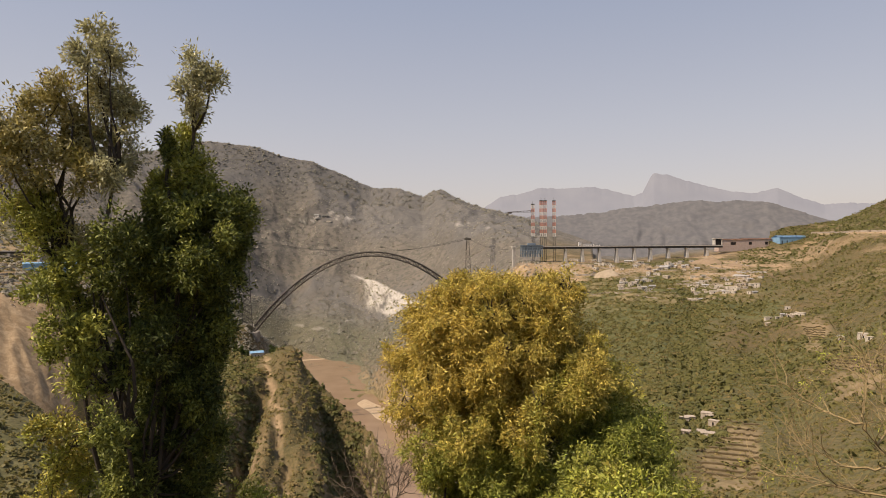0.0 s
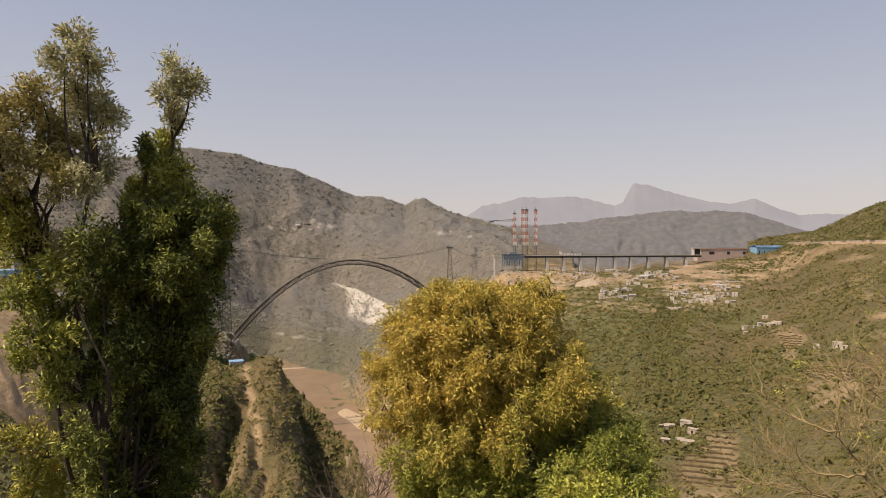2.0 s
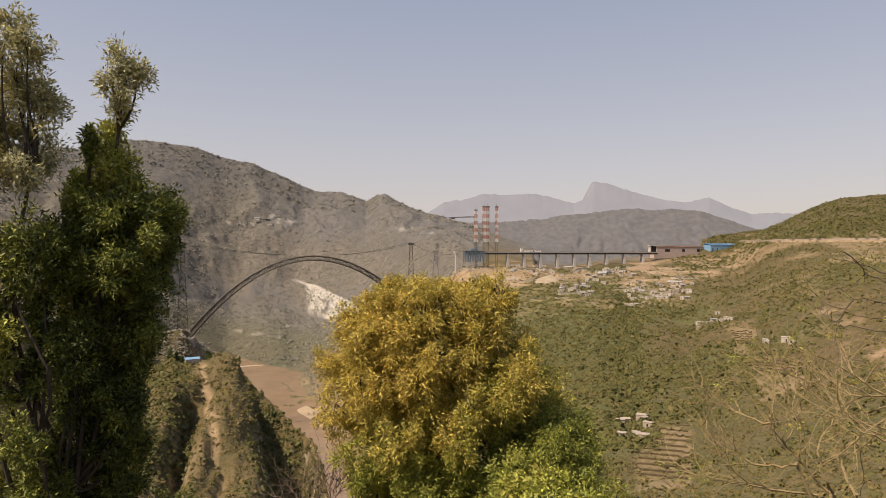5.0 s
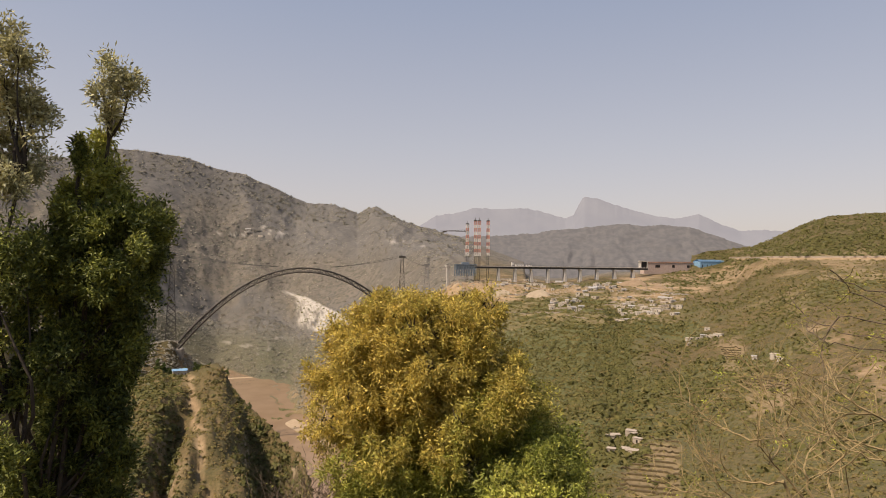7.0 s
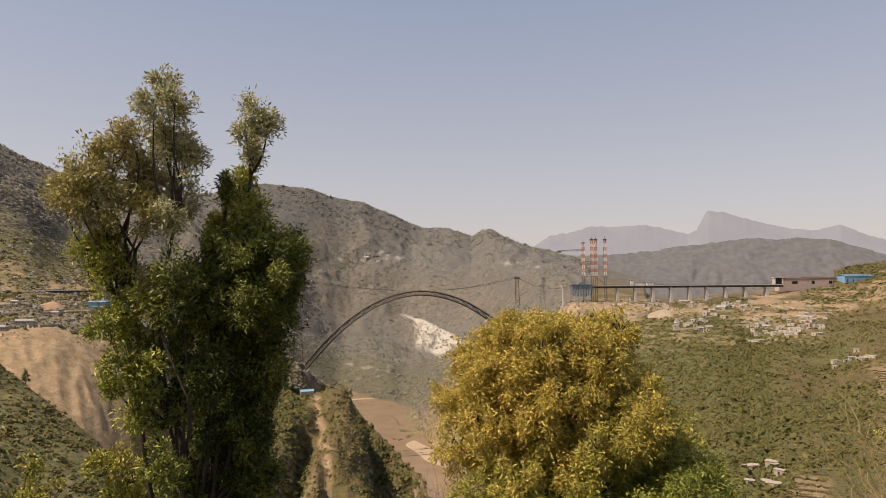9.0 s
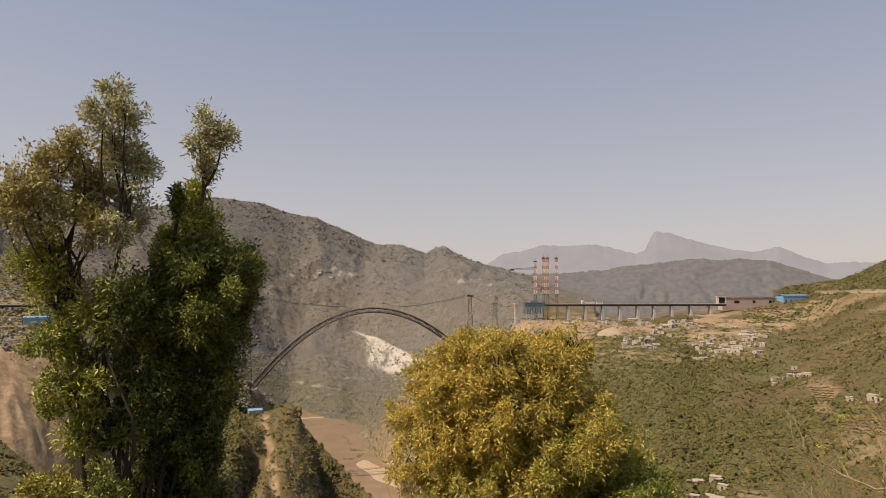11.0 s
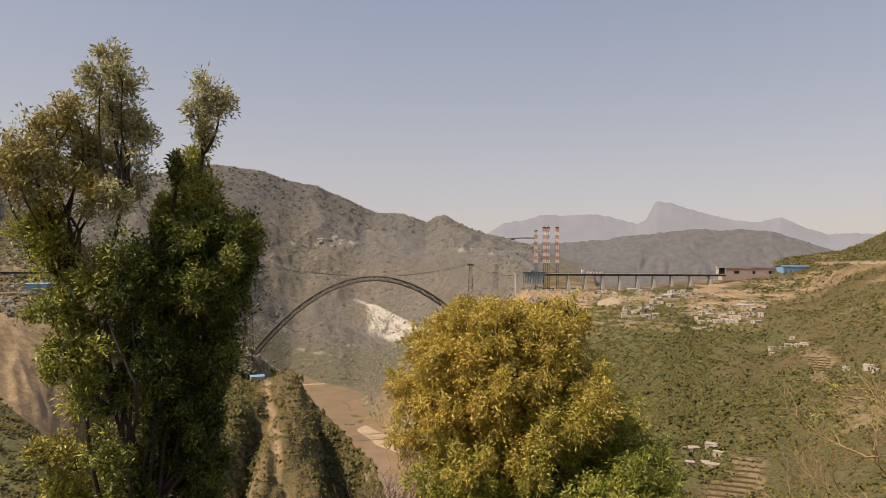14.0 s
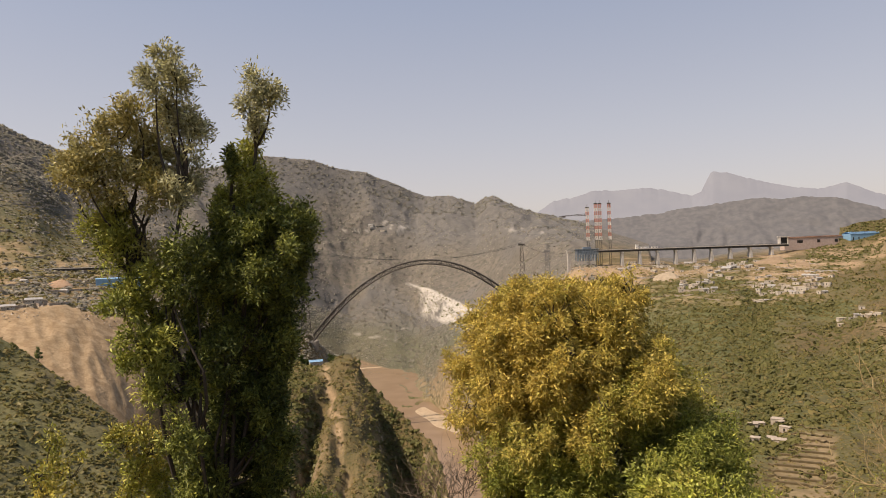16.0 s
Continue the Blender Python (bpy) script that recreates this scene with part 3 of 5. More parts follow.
# ---- distant ridges ----
def ridge(name, crest, distance, foot, mat, label, seed, wobble, furrow=40):
    bs = np.arange(crest[0][0], crest[-1][0] + .01, .11)
    top = np.interp(bs, *zip(*crest))
    jag = wobble * (fbm(bs * 2.2, bs * 0, 4, seed) + .5 * fbm(bs * 9, bs * 0, 2, seed + 1))
    rows = np.linspace(0, 1, 26)
    b, r = np.meshgrid(bs, rows, indexing="ij")
    d = distance - (1 - r) * 500 + furrow * ridged(b * .42 + .8 * fbm(b * .6, r * 3, 2, seed + 8), r * 3.2 + b * .2, 3, seed + 3) * (1 - r ** 5)
    z = EYE + d * (foot + (top[:, None] - foot) * r ** 0.8 + jag[:, None] * r ** 7)
    v = np.stack([d * np.sin(np.radians(b)), d * np.cos(np.radians(b)), z], 2).reshape(-1, 3)
    n = len(rows)
    q = (np.arange(len(bs) - 1)[:, None] * n + np.arange(n - 1)[None]).ravel()
    back = link_mesh(name, v, np.stack([q, q + n, q + n + 1, q + 1], 1)[:, ::-1].copy(), mat, True)
    return tagged(back, label, "mountain", kind="structure")


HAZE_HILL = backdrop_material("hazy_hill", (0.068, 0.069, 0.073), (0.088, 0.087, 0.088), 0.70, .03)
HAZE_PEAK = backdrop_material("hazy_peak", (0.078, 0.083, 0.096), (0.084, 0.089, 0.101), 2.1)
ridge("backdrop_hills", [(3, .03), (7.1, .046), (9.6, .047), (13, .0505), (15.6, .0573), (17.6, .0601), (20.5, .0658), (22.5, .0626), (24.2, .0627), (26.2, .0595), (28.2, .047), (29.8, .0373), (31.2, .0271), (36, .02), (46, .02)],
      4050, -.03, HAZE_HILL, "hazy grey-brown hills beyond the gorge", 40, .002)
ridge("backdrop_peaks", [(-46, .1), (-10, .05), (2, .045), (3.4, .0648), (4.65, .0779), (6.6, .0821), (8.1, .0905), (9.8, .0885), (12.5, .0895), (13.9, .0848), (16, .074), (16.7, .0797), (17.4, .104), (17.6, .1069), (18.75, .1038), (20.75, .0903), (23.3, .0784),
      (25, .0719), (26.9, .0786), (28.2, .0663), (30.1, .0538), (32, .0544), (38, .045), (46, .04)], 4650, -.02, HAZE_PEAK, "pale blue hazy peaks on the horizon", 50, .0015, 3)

# ---- plants ----
TREE_LEAF = foliage("tree_leaves", ((.052, .073, .024), (.122, .158, .040), (.360, .385, .066), (.310, .295, .066), (.600, .455, .088), (.403, .421, .299)), .18, .5, .5)
WILLOW_LEAF = foliage("willow_leaves", ((.085, .112, .028), (.185, .220, .048), (.310, .315, .062), (.430, .355, .086), (.560, .420, .104), (.640, .540, .160)), .3, .5, .5)
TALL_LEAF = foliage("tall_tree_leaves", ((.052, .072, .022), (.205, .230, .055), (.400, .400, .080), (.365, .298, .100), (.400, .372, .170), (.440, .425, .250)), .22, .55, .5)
SCRUB_LEAF = foliage("scrub_leaves", ((0.109, 0.113, 0.039), (0.148, 0.142, 0.047), (0.189, 0.166, 0.057), (0.233, 0.186, 0.071), (0.273, 0.204, 0.087)), 0.4)
# leaves of distant trees, paled and greyed to imitate haze
HAZED_LEAF = foliage("hazed_tree_leaves", ((0.275, 0.266, 0.215), (0.299, 0.287, 0.234), (0.329, 0.311, 0.256), (0.360, 0.334, 0.278), (0.390, 0.356, 0.300)), 0.5)
BARK = plain("bark", (.040, .033, .027), (.085, .070, .056), 3.0, 0.95, bump=.02)
GREY_TWIG = plain("grey_twig", (.10, .076, .054), (.17, .13, .095), 4.0, 0.9)
DRY_TWIG = plain("dry_twig", (.23, .172, .085), (.36, .275, .145), 4.0, 0.9)
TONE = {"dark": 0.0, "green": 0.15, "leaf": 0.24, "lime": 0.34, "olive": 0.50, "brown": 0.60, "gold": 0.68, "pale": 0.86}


def leaf_cloud(lobes, rng, per_area, length, width, droop, clump=2.1, fill=.62):
    """Clumps of narrow pointed leaves round the outside of rounded lobes: (x, y, z, radius, height, density, tone)."""
    centre, spread, heart, shade, share = [], [], [], [], []
    for x, y, z, r, h, dense, kind in lobes:
        size = min(length * clump, .75 * min(r, h))
        n = max(5, int(3.4 * dense * r * h / size ** 2))
        u = rng.normal(size=(n, 3))
        u /= np.linalg.norm(u, axis=1)[:, None]
        u *= (1 - fill * rng.random(n) ** 1.6)[:, None]
        centre.append(np.array([x, y, z]) + u * [r - size * .3, r - size * .3, h - size * .3])
        spread.append(size * rng.uniform(.55, 1.25, n))
        heart.append(np.tile((x, y, z - h * .4), (n, 1)))
        shade.append(TONE.get(kind, kind) + .05 * rng.normal(size=n))
        share.append(np.full(n, per_area * dense * r * h * math.pi / n))
    centre, spread, heart, shade, share = (np.concatenate(c) for c in (centre, spread, heart, shade, share))
    shade = shade + .13 * fbm(centre[:, 0] * .9, centre[:, 2] * .9 + centre[:, 1], 3, 78)
    away = centre - heart
    away /= np.maximum(np.linalg.norm(away, axis=1), .01)[:, None]
    count = np.maximum(3, share * (.5 + rng.random(len(share)))).astype(int)
    own = np.repeat(np.arange(len(count)), count)
    n = len(own)
    q = rng.normal(size=(n, 3))
    q /= np.linalg.norm(q, axis=1)[:, None]
    q *= (rng.random(n) ** .5)[:, None]
    foot = centre[own] + q * spread[own][:, None] * [1, 1, 1 + .5 * droop]
    lead = q * .45 + away[own] * .45 + rng.normal(size=(n, 3)) * .75 + [0, 0, .25 - 1.6 * droop]
    lead /= np.linalg.norm(lead, axis=1)[:, None]
    face = away[own] * .7 + q * .5 + rng.normal(size=(n, 3)) * .75 + [0, 0, .25]
    flat = np.cross(lead, face)
    flat /= np.maximum(np.linalg.norm(flat, axis=1), .01)[:, None]
    size = (length * (.6 + .8 * rng.random(n)))[:, None]
    wide = flat * width * (.65 + .7 * rng.random(n))[:, None] * .5
    mid = foot + lead * size * .42
    verts = np.stack([foot, mid + wide, foot + lead * size - [0, 0, length * .12], mid - wide], 1).reshape(-1, 3)
    return verts, np.arange(n * 4).reshape(n, 4), np.repeat(shade[own], 4)


def limb(name, a, b, r0, r1, rng, mat, parent, sway=.12, pieces=7):
    """A bent, tapering limb."""
    a, b = Vector(a), Vector(b)
    bm, last, span = bmesh.new(), None, (b - a).length
    off = [Vector(rng.normal(size=3)) * span * sway * .3 for _ in range(2)]
    for i in range(pieces + 1):
        t = i / pieces
        p = a.lerp(b, t) + off[0] * math.sin(math.pi * t) + off[1] * math.sin(2 * math.pi * t) + Vector((0, 0, -span * .10 * math.sin(math.pi * t)))
        if i == 0:
            p = a
        if last is not None:
            add_bar(bm, last, p, r0 + (r1 - r0) * (t - 1 / pieces), r0 + (r1 - r0) * t, 7)
        last = p
    return part(name, bm, mat, parent)


def leafy_tree(name, base, bearing, lobes, label, category, seed, per_area, length, width, droop=.1, stems=3, stem_r=.11, spread=.8, leaf=None):
    """A tree whose lobes are (across, maybe back, up from eye level, radius, half height, density, tone), and which stands on the ground."""
    rng = np.random.default_rng(seed)
    drop = EYE - float(ground_at(bearing, math.hypot(*base)))
    root = thing(name, pose(base[0], base[1], EYE - drop, 0, 0, -bearing), label, category)
    placed = [(p[0], p[1] if len(p) > 6 else rng.normal() * p[2] * .4, p[-5] + drop, *p[-4:]) for p in lobes]
    v, f, tone = leaf_cloud(placed, rng, per_area, length, width, droop)
    crown = under(link_mesh("crown", v, f, leaf or TREE_LEAF), root)
    point_values(crown, "tone", tone)
    low = min(p[2] - p[4] for p in placed)
    fork = max(low * .7, 1.0)
    limb("trunk", (0, 0, -.6), (0, 0, fork), stem_r * 1.7, stem_r * 1.35, rng, BARK, root, .05)
    forks = []
    for s in range(stems):
        t = (s + .5) / stems * 2 - 1
        forks.append(Vector((t * spread, rng.normal() * .2, fork + 1.2 + rng.random())))
        limb("limb", (0, 0, fork - .1), forks[-1], stem_r * 1.1, stem_r * .9, rng, BARK, root, .15)
    for x, y, z, r, h, dense, kind in sorted(placed, key=lambda p: p[2]):
        foot = min((p for p in forks if p.z < z + .1), key=lambda p: (p - Vector((x, y, z))).length + abs(p.x - x), default=Vector((0, 0, fork)))
        top = Vector((x, y, z + h * .35))
        if len(placed) > 40 and rng.random() > .3:
            continue
        limb("limb", foot, top, stem_r * min(.95, .35 + .09 * (top - foot).length), .016, rng, BARK, root, .16)
        forks.append(Vector((x, y, z)))
        for _ in range(4):
            u = Vector(rng.normal(size=3)).normalized()
            limb("branch", (x, y, z - h * .3), (x + u.x * r * .8, y + u.y * r * .8, z + abs(u.z) * h * .8), .022, .006, rng, BARK, root, .15, 4)
    return root


def lobe_list(text):
    rows = [line.split() for line in text.strip().splitlines()]
    return [(*map(float, r[:5]), r[5]) for r in rows]


# the tall tree: boughs that fan out from one foot, each with its own tufts of leaves (across, up from eye level, radius, half height, density)
TALL_AT, TALL_BEARING = (-9.68, 19.80), -25.86
tall_drop = EYE - float(ground_at(TALL_BEARING, 22.0))
tall = thing("tall_tree", pose(*TALL_AT, EYE - tall_drop, 0, 0, -TALL_BEARING), "tall tree with upright dark green and olive plumes, heart shade-darkened", "tree")
tall_rng = np.random.default_rng(11)
limb("trunk", (0, 0, -.6), (.1, 0, tall_drop - 8.6), .34, .26, tall_rng, BARK, tall, .04)


def bough(root, tone, base, tufts, front=0.0):
    """One bough: a stem from the trunk, branches to its tufts, and their leaves."""
    rng, d = np.random.default_rng(int(abs(base[0]) * 100 + abs(base[1]) * 700)), tall_drop
    y = rng.normal() * .35 - front
    foot = Vector((base[0], y, base[1] + d))
    start = Vector((.1, 0, min(d - 8.8, foot.z - .5)))
    if foot.z - start.z < 1.0:
        start = foot - Vector((0, 0, 1.2))
    root = limb("limb", start, foot, .085, .05, rng, BARK, root, .05, 9)
    lobes = [(x, y + rng.normal() * r * .6, z + d, r, h, dense, tone) for x, z, r, h, dense in tufts]
    if tone in ("dark", .05):
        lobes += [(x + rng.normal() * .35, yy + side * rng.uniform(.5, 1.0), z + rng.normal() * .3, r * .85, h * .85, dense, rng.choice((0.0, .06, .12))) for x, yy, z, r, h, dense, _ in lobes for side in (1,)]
    for x, yy, z, r, h, dense, _ in lobes[:len(tufts)]:
        limb("branch", foot, (x, yy, z + h * .3), .06, .012, rng, BARK, root, .14, 6)
        for _k in range(2):
            u = Vector(rng.normal(size=3)).normalized()
            limb("branch", (x, yy, z - h * .4), (x + u.x * r * .8, yy + u.y * r * .8, z + abs(u.z) * h * .8), .02, .006, rng, BARK, root, .15, 4)
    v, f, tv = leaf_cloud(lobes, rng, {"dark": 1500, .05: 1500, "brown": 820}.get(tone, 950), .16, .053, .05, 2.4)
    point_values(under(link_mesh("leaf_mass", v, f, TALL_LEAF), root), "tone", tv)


bough(tall, "brown", (-1.82, 0.01), [(-2.85, 4.15, 0.62, 0.55, 1.0), (-1.85, 4.63, 0.70, 0.67, 1.0), (-2.33, 4.26, 0.75, 0.70, 1.0), (-1.30, 4.31, 0.71, 0.80, 1.0), (-3.35, 3.49, 0.68, 0.65, 1.0), (-3.81, 3.14, 0.58, 0.54, 1.0), (-2.82, 3.33, 0.84, 0.77, 1.0), (-1.88, 3.45, 0.94, 0.88, 1.0), (-1.08, 3.38, 0.71, 0.80, 1.0), (-3.22, 2.64, 0.69, 0.65, 1.0), (-2.38, 2.56, 0.78, 0.73, 1.0), (-1.36, 2.22, 0.66, 0.71, 1.0), (-1.65, 0.43, 0.70, 0.70, 1.0)])   # left dome
bough(tall, .27, (-2.14, -0.15), [(-2.56, 1.69, 0.74, 0.73, 1.0), (-2.88, 1.09, 0.64, 0.69, 1.0), (-2.27, 0.89, 0.62, 0.69, 1.0), (-2.67, 0.46, 0.53, 0.59, 1.0)], 0.3)   # lime underside of the dome
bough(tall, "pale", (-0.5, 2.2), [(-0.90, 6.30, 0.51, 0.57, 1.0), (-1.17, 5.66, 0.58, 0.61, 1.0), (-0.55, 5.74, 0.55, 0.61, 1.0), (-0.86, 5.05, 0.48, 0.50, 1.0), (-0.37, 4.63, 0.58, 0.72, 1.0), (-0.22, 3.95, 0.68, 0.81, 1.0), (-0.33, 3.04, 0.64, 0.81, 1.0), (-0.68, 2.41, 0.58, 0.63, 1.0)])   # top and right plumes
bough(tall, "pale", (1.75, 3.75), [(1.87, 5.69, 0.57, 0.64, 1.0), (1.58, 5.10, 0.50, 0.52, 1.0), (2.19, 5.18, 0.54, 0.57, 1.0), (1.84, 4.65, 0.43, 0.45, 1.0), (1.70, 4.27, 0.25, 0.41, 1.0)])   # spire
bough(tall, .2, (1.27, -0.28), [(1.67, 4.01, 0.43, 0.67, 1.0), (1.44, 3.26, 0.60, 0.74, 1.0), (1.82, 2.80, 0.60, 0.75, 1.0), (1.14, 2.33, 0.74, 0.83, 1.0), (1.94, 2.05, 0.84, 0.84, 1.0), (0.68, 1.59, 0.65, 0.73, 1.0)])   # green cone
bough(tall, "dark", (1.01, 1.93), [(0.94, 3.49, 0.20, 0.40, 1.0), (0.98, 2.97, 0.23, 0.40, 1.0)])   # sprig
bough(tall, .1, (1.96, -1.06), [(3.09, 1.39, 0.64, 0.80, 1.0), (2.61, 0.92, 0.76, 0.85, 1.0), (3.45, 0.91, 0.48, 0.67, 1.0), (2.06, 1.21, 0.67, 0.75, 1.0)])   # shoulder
# leaf tones imitate light: flank lighter as sunlit, inner flank and heart darkened
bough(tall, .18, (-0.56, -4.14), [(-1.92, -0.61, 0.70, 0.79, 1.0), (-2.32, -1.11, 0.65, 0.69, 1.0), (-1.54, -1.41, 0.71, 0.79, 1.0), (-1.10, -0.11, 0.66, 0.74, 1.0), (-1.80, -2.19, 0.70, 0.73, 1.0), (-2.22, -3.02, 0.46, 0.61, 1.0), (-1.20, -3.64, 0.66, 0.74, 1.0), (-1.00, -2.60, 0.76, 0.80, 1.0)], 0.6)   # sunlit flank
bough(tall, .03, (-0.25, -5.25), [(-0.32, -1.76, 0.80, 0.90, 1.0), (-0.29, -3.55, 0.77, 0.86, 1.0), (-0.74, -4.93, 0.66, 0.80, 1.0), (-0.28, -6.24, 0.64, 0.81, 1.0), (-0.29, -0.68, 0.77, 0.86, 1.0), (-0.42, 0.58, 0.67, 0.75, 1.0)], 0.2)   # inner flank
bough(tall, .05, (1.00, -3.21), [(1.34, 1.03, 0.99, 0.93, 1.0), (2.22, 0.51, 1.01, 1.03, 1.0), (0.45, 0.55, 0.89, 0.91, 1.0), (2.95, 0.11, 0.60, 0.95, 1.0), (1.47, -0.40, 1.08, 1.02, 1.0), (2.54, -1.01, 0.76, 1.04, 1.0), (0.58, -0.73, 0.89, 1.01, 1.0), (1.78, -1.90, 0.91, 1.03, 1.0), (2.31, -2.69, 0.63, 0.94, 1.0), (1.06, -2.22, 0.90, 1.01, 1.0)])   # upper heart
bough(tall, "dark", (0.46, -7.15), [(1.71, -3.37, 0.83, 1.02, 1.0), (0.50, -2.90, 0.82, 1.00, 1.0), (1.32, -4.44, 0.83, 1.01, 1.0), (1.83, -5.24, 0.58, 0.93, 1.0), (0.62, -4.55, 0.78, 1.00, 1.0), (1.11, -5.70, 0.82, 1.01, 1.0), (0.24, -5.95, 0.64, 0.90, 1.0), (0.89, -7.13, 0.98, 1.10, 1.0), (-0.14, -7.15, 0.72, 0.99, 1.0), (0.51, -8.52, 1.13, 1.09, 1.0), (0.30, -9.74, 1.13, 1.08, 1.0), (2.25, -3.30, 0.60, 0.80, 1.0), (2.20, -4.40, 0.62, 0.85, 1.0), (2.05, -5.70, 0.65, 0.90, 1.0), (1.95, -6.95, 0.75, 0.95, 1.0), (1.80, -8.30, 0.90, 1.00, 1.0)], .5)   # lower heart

# the willow: its crown by height from eye level, with its reach to either side
WILLOW_CROWN = [(-.65, -1.6, 1.3), (-1.3, -2.75, 1.9), (-2.3, -3.65, 2.1), (-3.4, -4.1, 2.9), (-4.6, -4.0, 3.75), (-5.4, -3.6, 4.35), (-6.2, -3.0, 4.65), (-7.2, -2.9, 4.3), (-8.4, -2.6, 3.9)]


def willow_lobes(count, seed):
    """Rounded lobes over the crown's outside, golden above and greener low down."""
    rng, lobes = np.random.default_rng(seed), []
    heights = [row[0] for row in WILLOW_CROWN][::-1]
    while len(lobes) < count:
        step = len(lobes) + .5
        z = -.95 - 7.4 * (step * .8191725134 % 1)
        lo, hi = (float(np.interp(z, heights, [row[k] for row in WILLOW_CROWN][::-1])) for k in (1, 2))
        r = rng.uniform(.48, .85) * min(1, .45 + .4 * (-z - .7))
        turn = 2 * math.pi * (step * .6710436067 % 1)
        out = (.15 + .85 * (step * .5497004779 % 1)) ** .5
        x = (lo + hi) / 2 + ((hi - lo) / 2 - r * .4) * math.cos(turn) * out
        y = ((hi - lo) / 2 * .8 - r * .5) * math.sin(turn) * out - 1.1 * min(max((-z - 4.6) / 1.6, 0), 1) - .55 * max(x - 1.0, 0) * min(max(-z - 2.4, 0), 1)
        low = -z - 4.6 + .30 * x + rng.normal() * .25
        lobes.append((x, y, z, r, r * rng.uniform(.8, 1.1), rng.uniform(.7, 1.15), float(np.interp(low, (-1.2, .1, .8, 1.6), (.58, .45, .30, .20)))))
    return lobes


leafy_tree("willow_tree", (2.13, 19.89), 6.11, willow_lobes(320, 12), "broad rounded willow with narrow golden autumn leaves, greener low down", "tree", 12, 1250, .122, .036, .20, 4, .10, 1.0, WILLOW_LEAF)

leafy_tree("shrub", (3.49, 13.56), 14.45, lobe_list("""
    0.09 -5.70 1.37 0.71 1.0 lime
    0.99 -5.80 0.86 0.55 1.0 lime
    -0.69 -5.95 0.86 0.49 1.0 leaf
    0.39 -6.45 1.60 0.74 1.0 lime
    -1.65 -6.20 0.95 0.60 1.0 leaf
    1.95 -6.25 0.90 0.55 1.0 leaf
    0.25 -5.40 1.10 0.42 1.0 lime"""),
    "bright green leafy shrub below the willow", "shrub", 13, 1300, .13, .05, .1, 3, .05, .5)
leafy_tree("shrub", (-13.41, 19.90), -33.97, lobe_list("""
    -1.25 -5.65 0.42 0.50 0.8 olive
    -1.65 -6.45 0.55 0.60 0.8 olive
    -0.80 -6.40 0.50 0.60 0.7 olive
    -1.35 -7.35 0.75 0.70 0.9 olive
    -0.95 -8.25 0.95 0.80 1.0 olive"""),
    "sparse olive-yellow leafy shrub at the edge of the slope", "shrub", 14, 620, .15, .055, .1, 4, .05, .5)
leafy_tree("shrub", (-12.75, 20.90), -31.39, lobe_list("""
    0.10 -5.55 0.45 0.60 0.8 olive
    -0.45 -6.00 0.50 0.60 0.8 olive
    0.55 -6.35 0.60 0.70 0.9 olive
    0.05 -7.10 0.85 0.75 0.9 olive
    0.95 -7.40 0.70 0.75 0.9 olive
    -0.20 -8.25 0.95 0.85 1.0 olive
    0.80 -8.60 0.90 0.80 1.0 lime"""),
    "yellow-green leafy shrub at the foot of the tall tree", "shrub", 16, 720, .15, .055, .1, 4, .05, .6)
leafy_tree("shrub", (-7.17, 22.90), -17.38, lobe_list("""
    0.01 -9.06 0.88 0.95 0.9 lime
    -1.02 -9.37 1.05 0.53 0.8 lime
    1.02 -9.69 0.84 0.53 0.8 lime"""),
    "small yellow-green shrub on the slope", "shrub", 15, 900, .15, .055, .1, 3, .04, .5)


